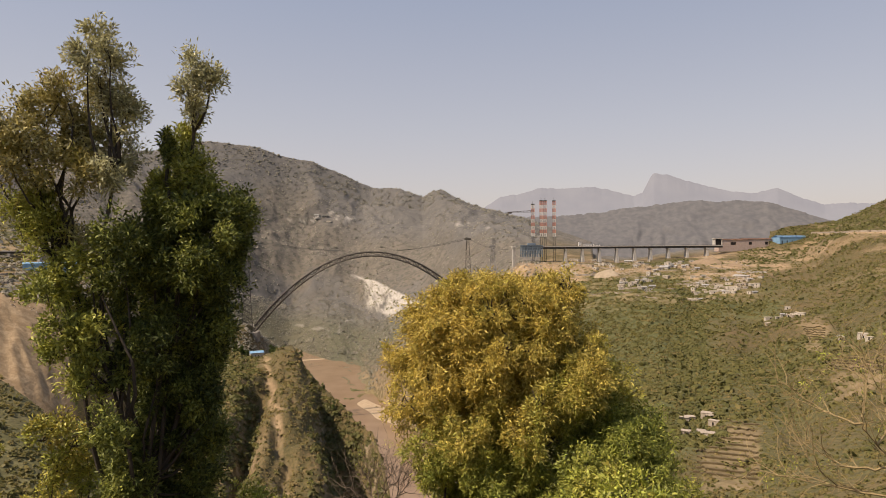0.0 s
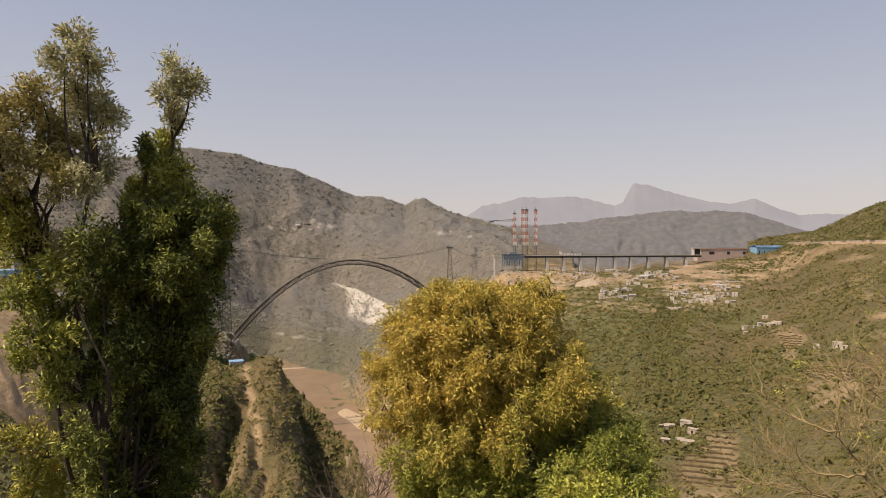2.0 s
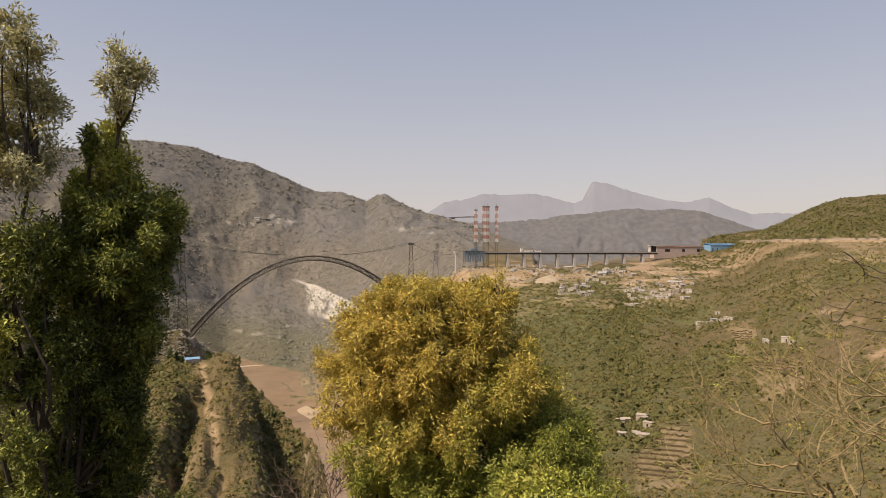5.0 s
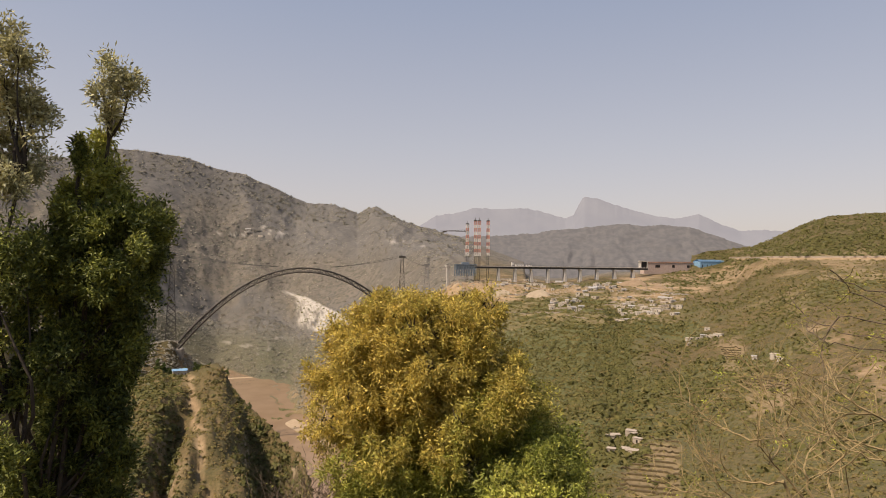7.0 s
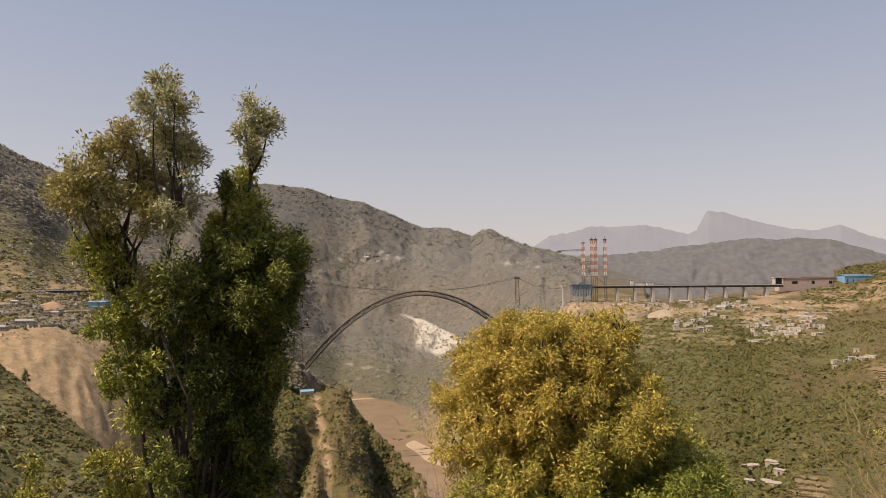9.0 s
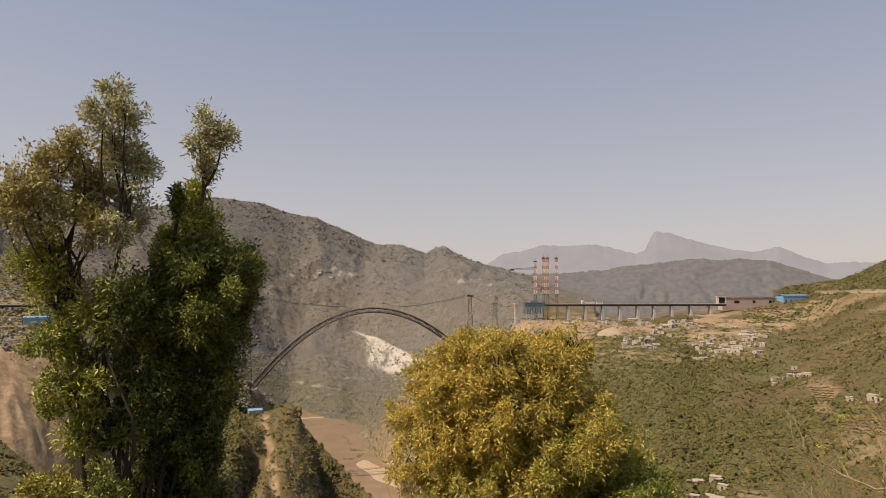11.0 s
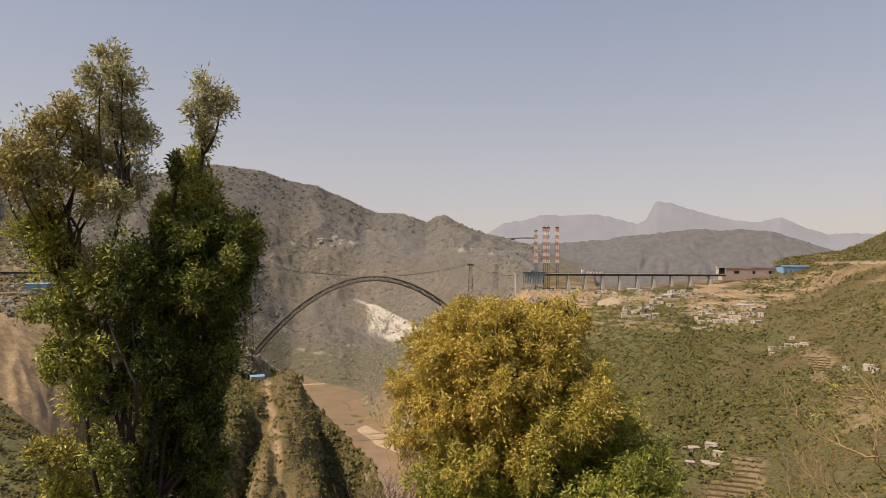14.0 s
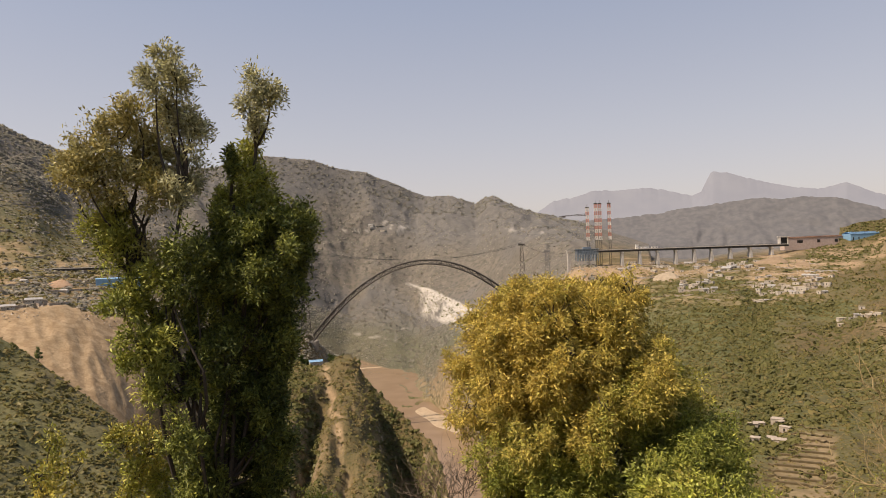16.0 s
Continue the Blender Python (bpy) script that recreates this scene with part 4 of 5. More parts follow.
# scrub and small trees over the valley sides
def scrub(name, count, seed, low, high, step_range, size, tone, label, dense_at, leaf=None, tilt=.35, leaves=14, on_bare=False):
    """Many small ragged bushes as one thing of kind stuff."""
    rng = np.random.default_rng(seed)
    b = rng.uniform(low, high, count * 4)
    i = np.clip(np.searchsorted(bearings, b) - 1, 0, nb - 2)
    s = rng.uniform(*step_range, count * 4)
    j = np.clip(np.searchsorted(reach, s) - 1, 0, nr - 2)
    w = ((s - reach[j]) / (reach[j + 1] - reach[j]))
    grid, across = verts.reshape(nb, nr, 3), ((b - bearings[i]) / (bearings[i + 1] - bearings[i]))[:, None]
    p, w = 0, w[:, None]
    for k, share in ((0, 1 - across), (1, across)):
        p = p + share * (grid[i + k, j] * (1 - w) + grid[i + k, j + 1] * w)
    blank = np.clip(bare + pale * 1.2, 0, 1)[i, j]
    chance = np.clip(dense_at(p[:, 0], p[:, 1], lush[i, j]), 0, 1) * (1 if on_bare is None else (blank > .5) if on_bare else (1 - blank * .9)) * (p[:, 2] > 4)
    keep = np.where(rng.random(count * 4) < chance)[0][:count]
    p = p[keep]
    n = len(p)
    r = (rng.uniform(size[0], size[1], n) * (.6 + rng.random(n) ** 3))[:, None]
    u = rng.normal(size=(n, leaves, 3))
    u /= np.linalg.norm(u, axis=2)[:, :, None]
    u[:, :, 2] = np.abs(u[:, :, 2]) * .8 - .1
    centre = p[:, None] + u * r[:, None] * (.45 + .5 * rng.random((n, leaves)))[:, :, None]
    a = rng.normal(size=(n, leaves, 3))
    face = u * (1 - tilt) + np.array([-.45, -.1, .8]) * tilt
    c = np.cross(face, a)
    c /= np.linalg.norm(c, axis=2)[:, :, None]
    a = np.cross(c, face + .5 * rng.normal(size=(n, leaves, 3)))
    a /= np.linalg.norm(a, axis=2)[:, :, None]
    a = np.where((np.cross(c, a) * u).sum(2)[:, :, None] < 0, -a, a)
    q = r[:, None] * (.30 + .28 * rng.random((n, leaves)))[:, :, None] * (11 / leaves) ** .5
    v = np.stack([centre + c * q, centre + a * q, centre - c * q * .8, centre - a * q * .9], 2).reshape(-1, 3)
    ob = link_mesh(name, v, np.arange(len(v)).reshape(-1, 4), leaf or SCRUB_LEAF, True)
    rounded = np.repeat((u * .5 + face * .2 + [-.12, 0, .5]).reshape(-1, 3), 4, 0)
    rounded /= np.linalg.norm(rounded, axis=1)[:, None]
    ob.data.attributes.new("custom_normal", "FLOAT_VECTOR", "POINT").data.foreach_set("vector", rounded.astype(np.float32).ravel())
    point_values(ob, "tone", np.repeat(np.clip(tone[0] + (tone[1] - tone[0]) * rng.random(n), 0, 1), leaves * 4))
    return tagged(ob, label, "scrub", kind="stuff")


OLIVE = "olive bushes scattered over the terraced hillside"
open_slope = lambda x, y, l: .58 + .4 * l + .55 * fbm(x / 60, y / 60, 3, 62)
scrub("hillside_scrub", 6200, 61, 5, 46, (3.0, 5.0), (.6, 1.7), (.12, .80), OLIVE, open_slope, tilt=.45, leaves=18)
scrub("hillside_scrub", 8600, 59, 5, 46, (5.0, 7.0), (.9, 2.4), (.12, .80), OLIVE, open_slope, tilt=.45, leaves=14)
scrub("hillside_scrub", 8200, 58, 5, 46, (7.0, 9.0), (1.1, 2.7), (.12, .80), OLIVE, open_slope, tilt=.45, leaves=11)
scrub("hillside_trees", 9000, 71, 7, 46, (4.0, 9.5), (1.6, 3.6), (.05, .35), "rounded dark green trees in the folds of the hillside", lambda x, y, l: .0 + .7 * l + 1.1 * fbm(x / 90, y / 90, 3, 72), tilt=.5, leaves=14)
scrub("gully_trees", 800, 87, 19.4, 21.8, (4.9, 8.2), (1.8, 3.8), (.0, .12), "dark green trees along the gully of the hillside", lambda x, y, l: .15 + .75 * l + .5 * fbm(x / 40, y / 40, 2, 86), tilt=.45, leaves=16)
on_spur = lambda x, y, l: .95 + .9 * fbm(x / 45, y / 45, 3, 64)
SPUR = "dense olive bushes on the rocky spurs"
scrub("spur_scrub", 4200, 63, -27, -4, (3.0, 4.4), (.8, 2.0), (.3, 1.0), SPUR, on_spur, tilt=.45, leaves=22)
scrub("spur_scrub", 5400, 57, -27, -4, (4.4, 5.6), (1.1, 3.0), (.2, .95), SPUR, on_spur, tilt=.45, leaves=20)
scrub("spur_scrub", 9500, 51, -46, -27, (2.8, 5.6), (.6, 2.0), (.1, .6), SPUR, lambda x, y, l: .85 + .7 * fbm(x / 25, y / 25, 3, 64), tilt=.45, leaves=14)
scrub("slope_scrub", 9500, 56, -46, -28, (7.0, 10.3), (2.0, 4.6), (.1, .7), "olive trees and bushes on the slope behind the site", lambda x, y, l: .35 + .4 * l + .8 * fbm(x / 70, y / 70, 3, 55), tilt=.5, leaves=9)
scrub("spur_trees", 1500, 73, -20.5, -16.6, (3.4, 5.02), (2.2, 4.4), (.0, .2), "dark green trees crowding the gully side", lambda x, y, l: .8 + .6 * fbm(x / 30, y / 30, 2, 74), leaves=22)
scrub("spur_trees", 1300, 75, -12.5, -6.0, (3.6, 5.0), (1.8, 4.0), (.0, .2), "dark green trees crowding the gully side", lambda x, y, l: .5 + .9 * fbm(x / 34, y / 34, 2, 76), leaves=22)
# extra darkest-toned trees on the right flank, standing in for its shade
scrub("spur_trees", 1500, 77, -11.2, -5.6, (3.8, 4.96), (1.8, 4.2), (.0, .1), "dark green trees crowding the gully side", lambda x, y, l: .9 + .5 * fbm(x / 34, y / 34, 2, 79), leaves=22)
scrub("far_bank_scrub", 30000, 65, -46, 8, (7.0, 11.05), (2.2, 5.2), (.0, .8), "trees dotted over the mountain side, leaves greyed for haze", lambda x, y, l: .35 + .9 * fbm(x / 160, y / 160, 4, 66), HAZED_LEAF, .55, 8)
scrub("cleft_bushes", 1500, 89, -19.5, -11.5, (3.3, 4.9), (.7, 2.3), (.2, .9), "small dry bushes rooted in the earth of the gully", lambda x, y, l: .55 + 1.2 * fbm(x / 16, y / 16, 2, 90), None, .45, 16, None)
scrub("slide_bushes", 2200, 53, -7.6, -1, (9.3, 10.4), (1.6, 4.2), (.0, .2), "dark bushes dotted over the pale rock slide", lambda x, y, l: .5 + 1.0 * fbm(x / 40, y / 40, 2, 45), None, .45, 10, True)
scrub("bank_scrub", 4200, 52, -19, -2, (9.0, 9.95), (1.6, 4.2), (.0, .5), "bushes low on the far river bank, leaves greyed for haze", lambda x, y, l: .45 + 1.0 * fbm(x / 60, y / 60, 3, 49), HAZED_LEAF, .5, 10)
scrub("slope_trees", 4200, 54, -46, -36, (10.05, 11.03), (3.5, 7.5), (.0, .15), "dark hazy trees on the steep hill behind the site", lambda x, y, l: .8 + .6 * fbm(x / 90, y / 90, 3, 53), HAZED_LEAF, .5, 10)
scrub("ridge_trees", 2400, 67, -46, 8, (10.8, 11.03), (4.0, 8.5), (.0, .2), "small dark trees along the mountain crests", lambda x, y, l: .6 + .9 * fbm(x / 90, y / 90, 3, 68), HAZED_LEAF, .4, 12)
scrub("far_slope_scrub", 8500, 69, 24, 46, (9.05, 11.0), (1.8, 4.0), (.0, .25), "dark olive bushes on the slope above the road", lambda x, y, l: .6 + .8 * fbm(x / 70, y / 70, 3, 70), tilt=.5, leaves=8)


def branching_shrub(name, b0, away, top, stems, mat, label, seed, leaves, busy=.85):
    """A leafless shrub: a stem up to a crown point, and long arching branches, each a bow through three (bearing, rise per metre)."""
    rng = np.random.default_rng(seed)
    foot = float(ground_at(b0, away))
    root = thing(name, pose(*spot(b0, away, foot), 0, 0, 0), label, "shrub")
    home = spot(b0, away, foot)
    tips = []

    def at_(b, s):
        d = away + rng.normal() * .35
        return spot(b, d, EYE + s * d) - home

    def twig(bm, p, way, length, r, level):
        bend = Vector(rng.normal(size=3)) * .22 + Vector((0, 0, .14))
        n = 5 if level < 2 else 3
        for k in range(n):
            way = (way + bend * .5 + Vector(rng.normal(size=3)) * .12).normalized()
            q = p + way * length / n
            add_bar(bm, p, q, r * (1 - .7 * k / n), r * (1 - .7 * (k + 1) / n), 4)
            p = q
            if level < 1 and rng.random() < .7:
                twig(bm, p, (way + Vector(rng.normal(size=3)) * .6).normalized(), length * rng.uniform(.35, .6), r * .6, level + 1)
        tips.append(p)

    bm = bmesh.new()
    crown = at_(*top)
    p = Vector((0, 0, -.4))
    for k in range(6):
        q = Vector((0, 0, -.4)).lerp(crown, (k + 1) / 6) + Vector(rng.normal(size=3)) * .08 * (k < 5)
        add_bar(bm, p, q, .075 - .006 * k, .069 - .006 * k, 7)
        p = q
    part("trunk", bm, mat, root)
    for thick, *way in stems:
        a, m, e = (at_(*w) for w in way)
        bm = bmesh.new()
        if thick > 1:
            add_bar(bm, crown, a, .034, .026, 6)
        n = 12
        curve = [a * (1 - t) ** 2 + (m * 2 - (a + e) * .5) * 2 * t * (1 - t) + e * t * t + Vector(rng.normal(size=3)) * .018 for t in (k / n for k in range(n + 1))]
        for k in range(n):
            r = .019 * min(thick, 1.3)
            add_bar(bm, curve[k], curve[k + 1], r * (1 - .72 * k / n), r * (1 - .72 * (k + 1) / n), 5)
            if k > 1 and rng.random() < busy:
                u = (curve[k + 1] - curve[k]).normalized()
                side = (u * .7 + Vector(rng.normal(size=3)) * .55 + Vector((0, 0, .25))).normalized()
                twig(bm, curve[k + 1], side, rng.uniform(.45, 1.25), .009, 0)
        tips.append(curve[-1])
        part("branch", bm, mat, root)
    pick = [(*tips[i], .13, .13, 1.0, "lime") for i in rng.choice(len(tips), min(leaves, len(tips)), replace=False)]
    v, f, tone = leaf_cloud(pick, rng, 500, .055, .018, .1)
    point_values(under(link_mesh("leaf_tuft", v, f, TREE_LEAF), root, "sparse yellow-green leaves", "stuff"), "tone", tone)
    return root


branching_shrub("bare_shrub", 37.4, 13, (37.0, -.40), [
    (2, (36.5, -.316), (33.6, -.262), (32.5, -.226)), (1, (32.5, -.226), (32.8, -.176), (32.5, -.131)), (1, (32.5, -.234), (29.9, -.22), (27.1, -.185)),
    (1.2, (34.3, -.282), (31.3, -.29), (28.1, -.259)), (1, (33.5, -.262), (34.3, -.219), (35.5, -.156)), (.9, (34.2, -.223), (34.0, -.208), (32.8, -.153)),
    (2, (36.8, -.315), (35.8, -.26), (37.2, -.212)), (2, (38.2, -.31), (37.4, -.262), (39.7, -.213)), (2, (35.7, -.319), (30.7, -.321), (25.3, -.312)), (.8, (33.0, -.32), (30.0, -.305), (27.4, -.23))],
    DRY_TWIG, "straggling tan leafless shrub with a few yellow-green leaves", 81, 25)
branching_shrub("bare_shrub", 47.0, 11, (45.6, -.02), [
    (1, (44.4, -.23), (38.6, -.216), (37.2, -.201)), (1, (44.4, -.22), (39.0, -.165), (38.3, -.137)), (1, (44.4, -.18), (38.6, -.183), (37.2, -.172)), (.8, (44.4, -.26), (39.6, -.23), (38.5, -.25))],
    DRY_TWIG, "tan leafless shrub with arching twigs", 82, 10)
branching_shrub("bare_shrub", 48.0, 10, (46.4, -.02), [
    (.5, (44.4, -.075), (38.4, -.057), (37.2, -.038)), (.5, (44.4, -.07), (39.4, -.028), (39.0, -.008)), (.5, (44.4, -.09), (38.7, -.079), (37.5, -.065)), (.5, (44.4, -.10), (38.3, -.097), (37.6, -.087)), (.5, (44.4, -.04), (38.7, -.017), (37.8, .001))],
    GREY_TWIG, "grey-brown leafless shrub with arching branches", 83, 3, .08)
branching_shrub("bare_shrub", -6.0, 20, (-6.2, -.42), [
    (2, (-6.4, -0.398), (-8.2, -0.376), (-9.4, -0.362)), (2, (-6.3, -0.398), (-7.6, -0.365), (-8.2, -0.346)), (2, (-6.2, -0.398), (-6.4, -0.368), (-6.6, -0.343)), (2, (-6.2, -0.393), (-5.4, -0.370), (-4.6, -0.362)),
    (2, (-6.1, -0.398), (-4.8, -0.387), (-3.9, -0.379)), (2, (-6.4, -0.398), (-8.6, -0.393), (-9.6, -0.384)), (1, (-7.0, -0.382), (-7.0, -0.360), (-7.4, -0.351)), (1, (-5.6, -0.382), (-5.8, -0.365), (-5.2, -0.351)),
    (.8, (-4.6, -0.384), (-4.6, -0.360), (-5.2, -0.341)), (.8, (-4.4, -0.383), (-3.4, -0.362), (-2.4, -0.353)), (.7, (-4.6, -0.370), (-3.9, -0.357), (-3.6, -0.349))],
    GREY_TWIG, "grey twiggy leafless bush on the slope below", 84, 6, 1.0)

# ---- the railway crossing ----
STEEL = plain("weathered_steel", (.060, .054, .048), (.095, .086, .077), .2, .7, .2)
DARK_STEEL = plain("dark_girder", (.055, .050, .046), (.09, .083, .076), .2, .7, .2)
CONCRETE = plain("concrete", (.36, .34, .31), (.50, .47, .43), .3, .9, bump=.05)
OLD_CONCRETE = plain("weathered_concrete", (.17, .155, .135), (.27, .25, .22), .3, .9, bump=.05)
# mast red, paled towards pink so the paint carries some haze
RED = plain("red_paint", (.46, .20, .15), (.55, .27, .21), .5, .6)
WHITE = plain("white_paint", (.58, .55, .51), (.70, .68, .64), .5, .6)
BLUE = plain("blue_sheet", (.16, .34, .52), (.27, .46, .63), .3, .5, .2)
BLUE_GREY = plain("blue_formwork", (.14, .19, .24), (.23, .28, .33), .3, .6, .3)
CABLE = plain("cable", (.06, .06, .06), (.10, .10, .10), .5, .6, .5)
CENTRE_BEARING, SPAN_AWAY = -6.85, 1360.0
LINE = Matrix.Translation(spot(CENTRE_BEARING, SPAN_AWAY, EYE)) @ pose(0, 0, 0, 0, 0, -CENTRE_BEARING)   # x along the railway, y away, z from deck level


def line_ground(u, v=0.0):
    p = LINE @ Vector((u, v, 0))
    return float(ground_at(math.degrees(math.atan2(p.x, p.y)), math.hypot(p.x, p.y))) - EYE


def bars(name, pieces, r, mat, parent, label="", sides=4):
    bm = bmesh.new()
    for a, b in pieces:
        add_bar(bm, a, b, r, sides=sides)
    return part(name, bm, mat, parent, label)


arch = thing("arch_bridge", LINE, "unfinished steel lattice arch bridge spanning the gorge", "bridge")
HALF, CROWN, SAG = 240.0, -8.0, 0.00258
panels = 44
us = [-HALF + 2 * HALF * i / panels for i in range(panels + 1)]
top = lambda u: CROWN - SAG * u * u
depth = lambda u: 8.0 + 5.0 * (abs(u) / HALF) ** 1.5
for y in (-9, 9):
    bars("top_chord", [((a, y, top(a)), (b, y, top(b))) for a, b in zip(us, us[1:])], 1.5, STEEL, arch)
    bars("bottom_chord", [((a, y * 1.15, top(a) - depth(a)), (b, y * 1.15, top(b) - depth(b))) for a, b in zip(us, us[1:])], 1.5, STEEL, arch)
    for i, (a, b) in enumerate(zip(us, us[1:])):
        bars("post", [((a, y, top(a)), (a, y * 1.15, top(a) - depth(a)))], .65, STEEL, arch)
        lo, hi = (a, b) if i % 2 else (b, a)
        bars("brace", [((lo, y * 1.15, top(lo) - depth(lo)), (hi, y, top(hi)))], .6, STEEL, arch)
for a in us[::2]:
    bars("cross_brace", [((a, -9, top(a)), (a, 9, top(a)))], .5, STEEL, arch)
for u in (-HALF, HALF):
    part("footing", box(u - 8, u + 8, -13, 13, top(u) - 34, top(u) - 13, 1.0), OLD_CONCRETE, arch, "concrete arch footing")


def viaduct(u0, u1, piers, label, width=6.5):
    root = thing("viaduct", LINE, label, "bridge", "railway viaducts")
    part("deck", box(u0, u1, -width, width, -1.0, .6, .1), CONCRETE, root, "pale concrete deck edge")
    part("girder", box(u0, u1, -width + 1.5, width - 1.5, -5.0, -1.0), DARK_STEEL, root, "dark steel box girder")
    for u in piers:
        g = line_ground(u) - 4
        bm = bmesh.new()
        for z, w, d in ((g, 6.4, 7.0), (-7.6, 3.4, 4.8)):
            bm_ring = [bm.verts.new((u + sx * w / 2, sy * d, z)) for sx, sy in ((-1, -1), (1, -1), (1, 1), (-1, 1))]
            if z != g:
                for i in range(4):
                    bm.faces.new((prev[i], prev[(i + 1) % 4], bm_ring[(i + 1) % 4], bm_ring[i]))
            prev = bm_ring
        bm.faces.new(prev)
        shaft = part("pier", bm, CONCRETE, root)
        part("pier_cap", box(u - 2.4, u + 2.4, -5.8, 5.8, -7.6, -5, .15), CONCRETE, shaft)
        part("bearing", box(u - .9, u + .9, -3.5, 3.5, -5.0, -4.95), DARK_STEEL, shaft)
    for y in (-width, width):
        bm = bmesh.new()
        for k in range(int((u1 - u0) / 9)):
            add_beam(bm, (u0 + 4 + 9 * k, y, .6), (u0 + 4 + 9 * k, y, 1.9), .18)
        add_beam(bm, (u0, y, 1.9), (u1, y, 1.9), .16)
        part("railing", bm, DARK_STEEL, root)
    return root


viaduct(356, 775, (417, 455, 493, 532, 572, 609, 650, 693, 739), "right-bank railway viaduct with dark girder on concrete piers".replace("right-bank ", ""))
viaduct(-1180, -560, tuple(range(-1150, -560, 55)), "railway viaduct with dark girder crossing stepped ground")

# the launching end: a tall pier, a formwork cage and the striped masts
pier = thing("bridge_pier", LINE @ Matrix.Translation((303, 0, 0)), "pale concrete bridge pier at the edge of the gorge", "pier")
part("shaft", box(-3, 3, -5, 5, line_ground(303) - 4, -3, .3), CONCRETE, pier)
part("cap", box(-4.2, 4.2, -6, 6, -3, 1.2, .3), CONCRETE, pier)
cage = thing("formwork_cage", LINE @ Matrix.Translation((342, 0, 0)), "blue-grey steel formwork cage beside the viaduct end", "scaffold")
low = max(line_ground(342) - 2, -22)
for k in range(9):
    x = -22 + 5.5 * k
    for y in (-8, 8):
        bars("column", [((x, y, low), (x, y, 2.5))], .8, BLUE_GREY, cage)
for z in (-14, -8, -2, 2.5):
    for y in (-8, 8):
        bars("rail", [((-22, y, z), (22, y, z))], .6, BLUE_GREY, cage)
for k in range(8):
    x = -22 + 5.5 * k
    bars("brace", [((x, -8, low + 2), (x + 5.5, -8, -2)), ((x + 5.5, -8, low + 2), (x, -8, -2))], .35, BLUE_GREY, cage)
part("platform", box(-24, 24, -9, 9, 2.5, 3.6, .2), BLUE_GREY, cage)
part("panel", box(-21, 20, -6, 6, -7, 2.2, .2), BLUE_GREY, cage)
part("winch_house", box(-8, 8, -5, 5, 3.6, 8.0, .3), BLUE_GREY, cage)


def mast(u, v, foot, height, band, label):
    root = thing("lattice_mast", LINE @ Matrix.Translation((u, v, 0)), label, "mast", "striped masts")
    n = int(height / band)
    for k in range(n):
        z0, z1 = foot + band * k, foot + band * (k + 1)
        bm = bmesh.new()
        loops = [[bm.verts.new((sx * w, sy * w, z)) for sx, sy in ((-1, -1), (1, -1), (1, 1), (-1, 1))] for w, z in ((2.85, z1 - .7), (2.85, z1), (2.15, z1), (2.15, z1 - .7))]
        for p, q in zip(loops, loops[1:] + loops[:1]):
            for i in range(4):
                bm.faces.new((p[i], p[(i + 1) % 4], q[(i + 1) % 4], q[i]))
        section = part("mast_section", bm, (WHITE, RED)[k % 2], root, ("white mast section", "red mast section")[k % 2])
        for sx, sy in ((-1, -1), (1, -1), (1, 1), (-1, 1)):
            part("chord", add_beam(bmesh.new(), (sx * 2.5, sy * 2.5, z0), (sx * 2.5, sy * 2.5, z1), .7), (WHITE, RED)[k % 2], section)
        bm = bmesh.new()
        for j in range(3):
            a, b = z0 + (z1 - z0) * j / 3, z0 + (z1 - z0) * (j + 1) / 3
            for (p, q) in (((-2.5, -2.5), (2.5, -2.5)), ((2.5, -2.5), (2.5, 2.5)), ((2.5, 2.5), (-2.5, 2.5)), ((-2.5, 2.5), (-2.5, -2.5))):
                add_beam(bm, (*p, a), (*q, b), .42)
        part("lattice", bm, (WHITE, RED)[k % 2], section)
    part("mast_head", box(-3.4, 3.4, -2.2, 2.2, foot + n * band, foot + n * band + 2.5, .2), STEEL, root)
    part("finial", add_bar(bmesh.new(), (0, 0, foot + n * band + 2), (0, 0, foot + n * band + 8), .35), STEEL, root)
    base = line_ground(u, v) - 2
    bars("leg", [((sx * 2, sy * 2, base), (sx * 2, sy * 2, foot)) for sx in (-1, 1) for sy in (-1, 1)], .3, STEEL, root)
    return root


for b_, h_ in ((7.46, 74), (8.18, 78), (8.52, 82), (9.30, 76)):
    mast(SPAN_AWAY * math.tan(radians(b_ - CENTRE_BEARING)), 4, 22, h_, 7.6, "red and white striped lattice crane mast")
jib = thing("crane_jib", LINE @ Matrix.Translation((350, 4, 75)), "dark slender crane jib reaching out over the gorge", "crane")
bars("jib_chord", [((-64, 0, 0), (0, 0, 0))], .5, STEEL, jib)
bars("jib_chord", [((-64, 0, 0), (0, 0, 4))], .4, STEEL, jib)
for k in range(9):
    bars("jib_brace", [((-7 * k, 0, 0), (-7 * k - 3.5, 0, (64 - 7 * k - 3.5) / 16))], .35, STEEL, jib)
part("counterweight", box(-58, -50, -2, 2, -3, 0, .2), STEEL, jib)


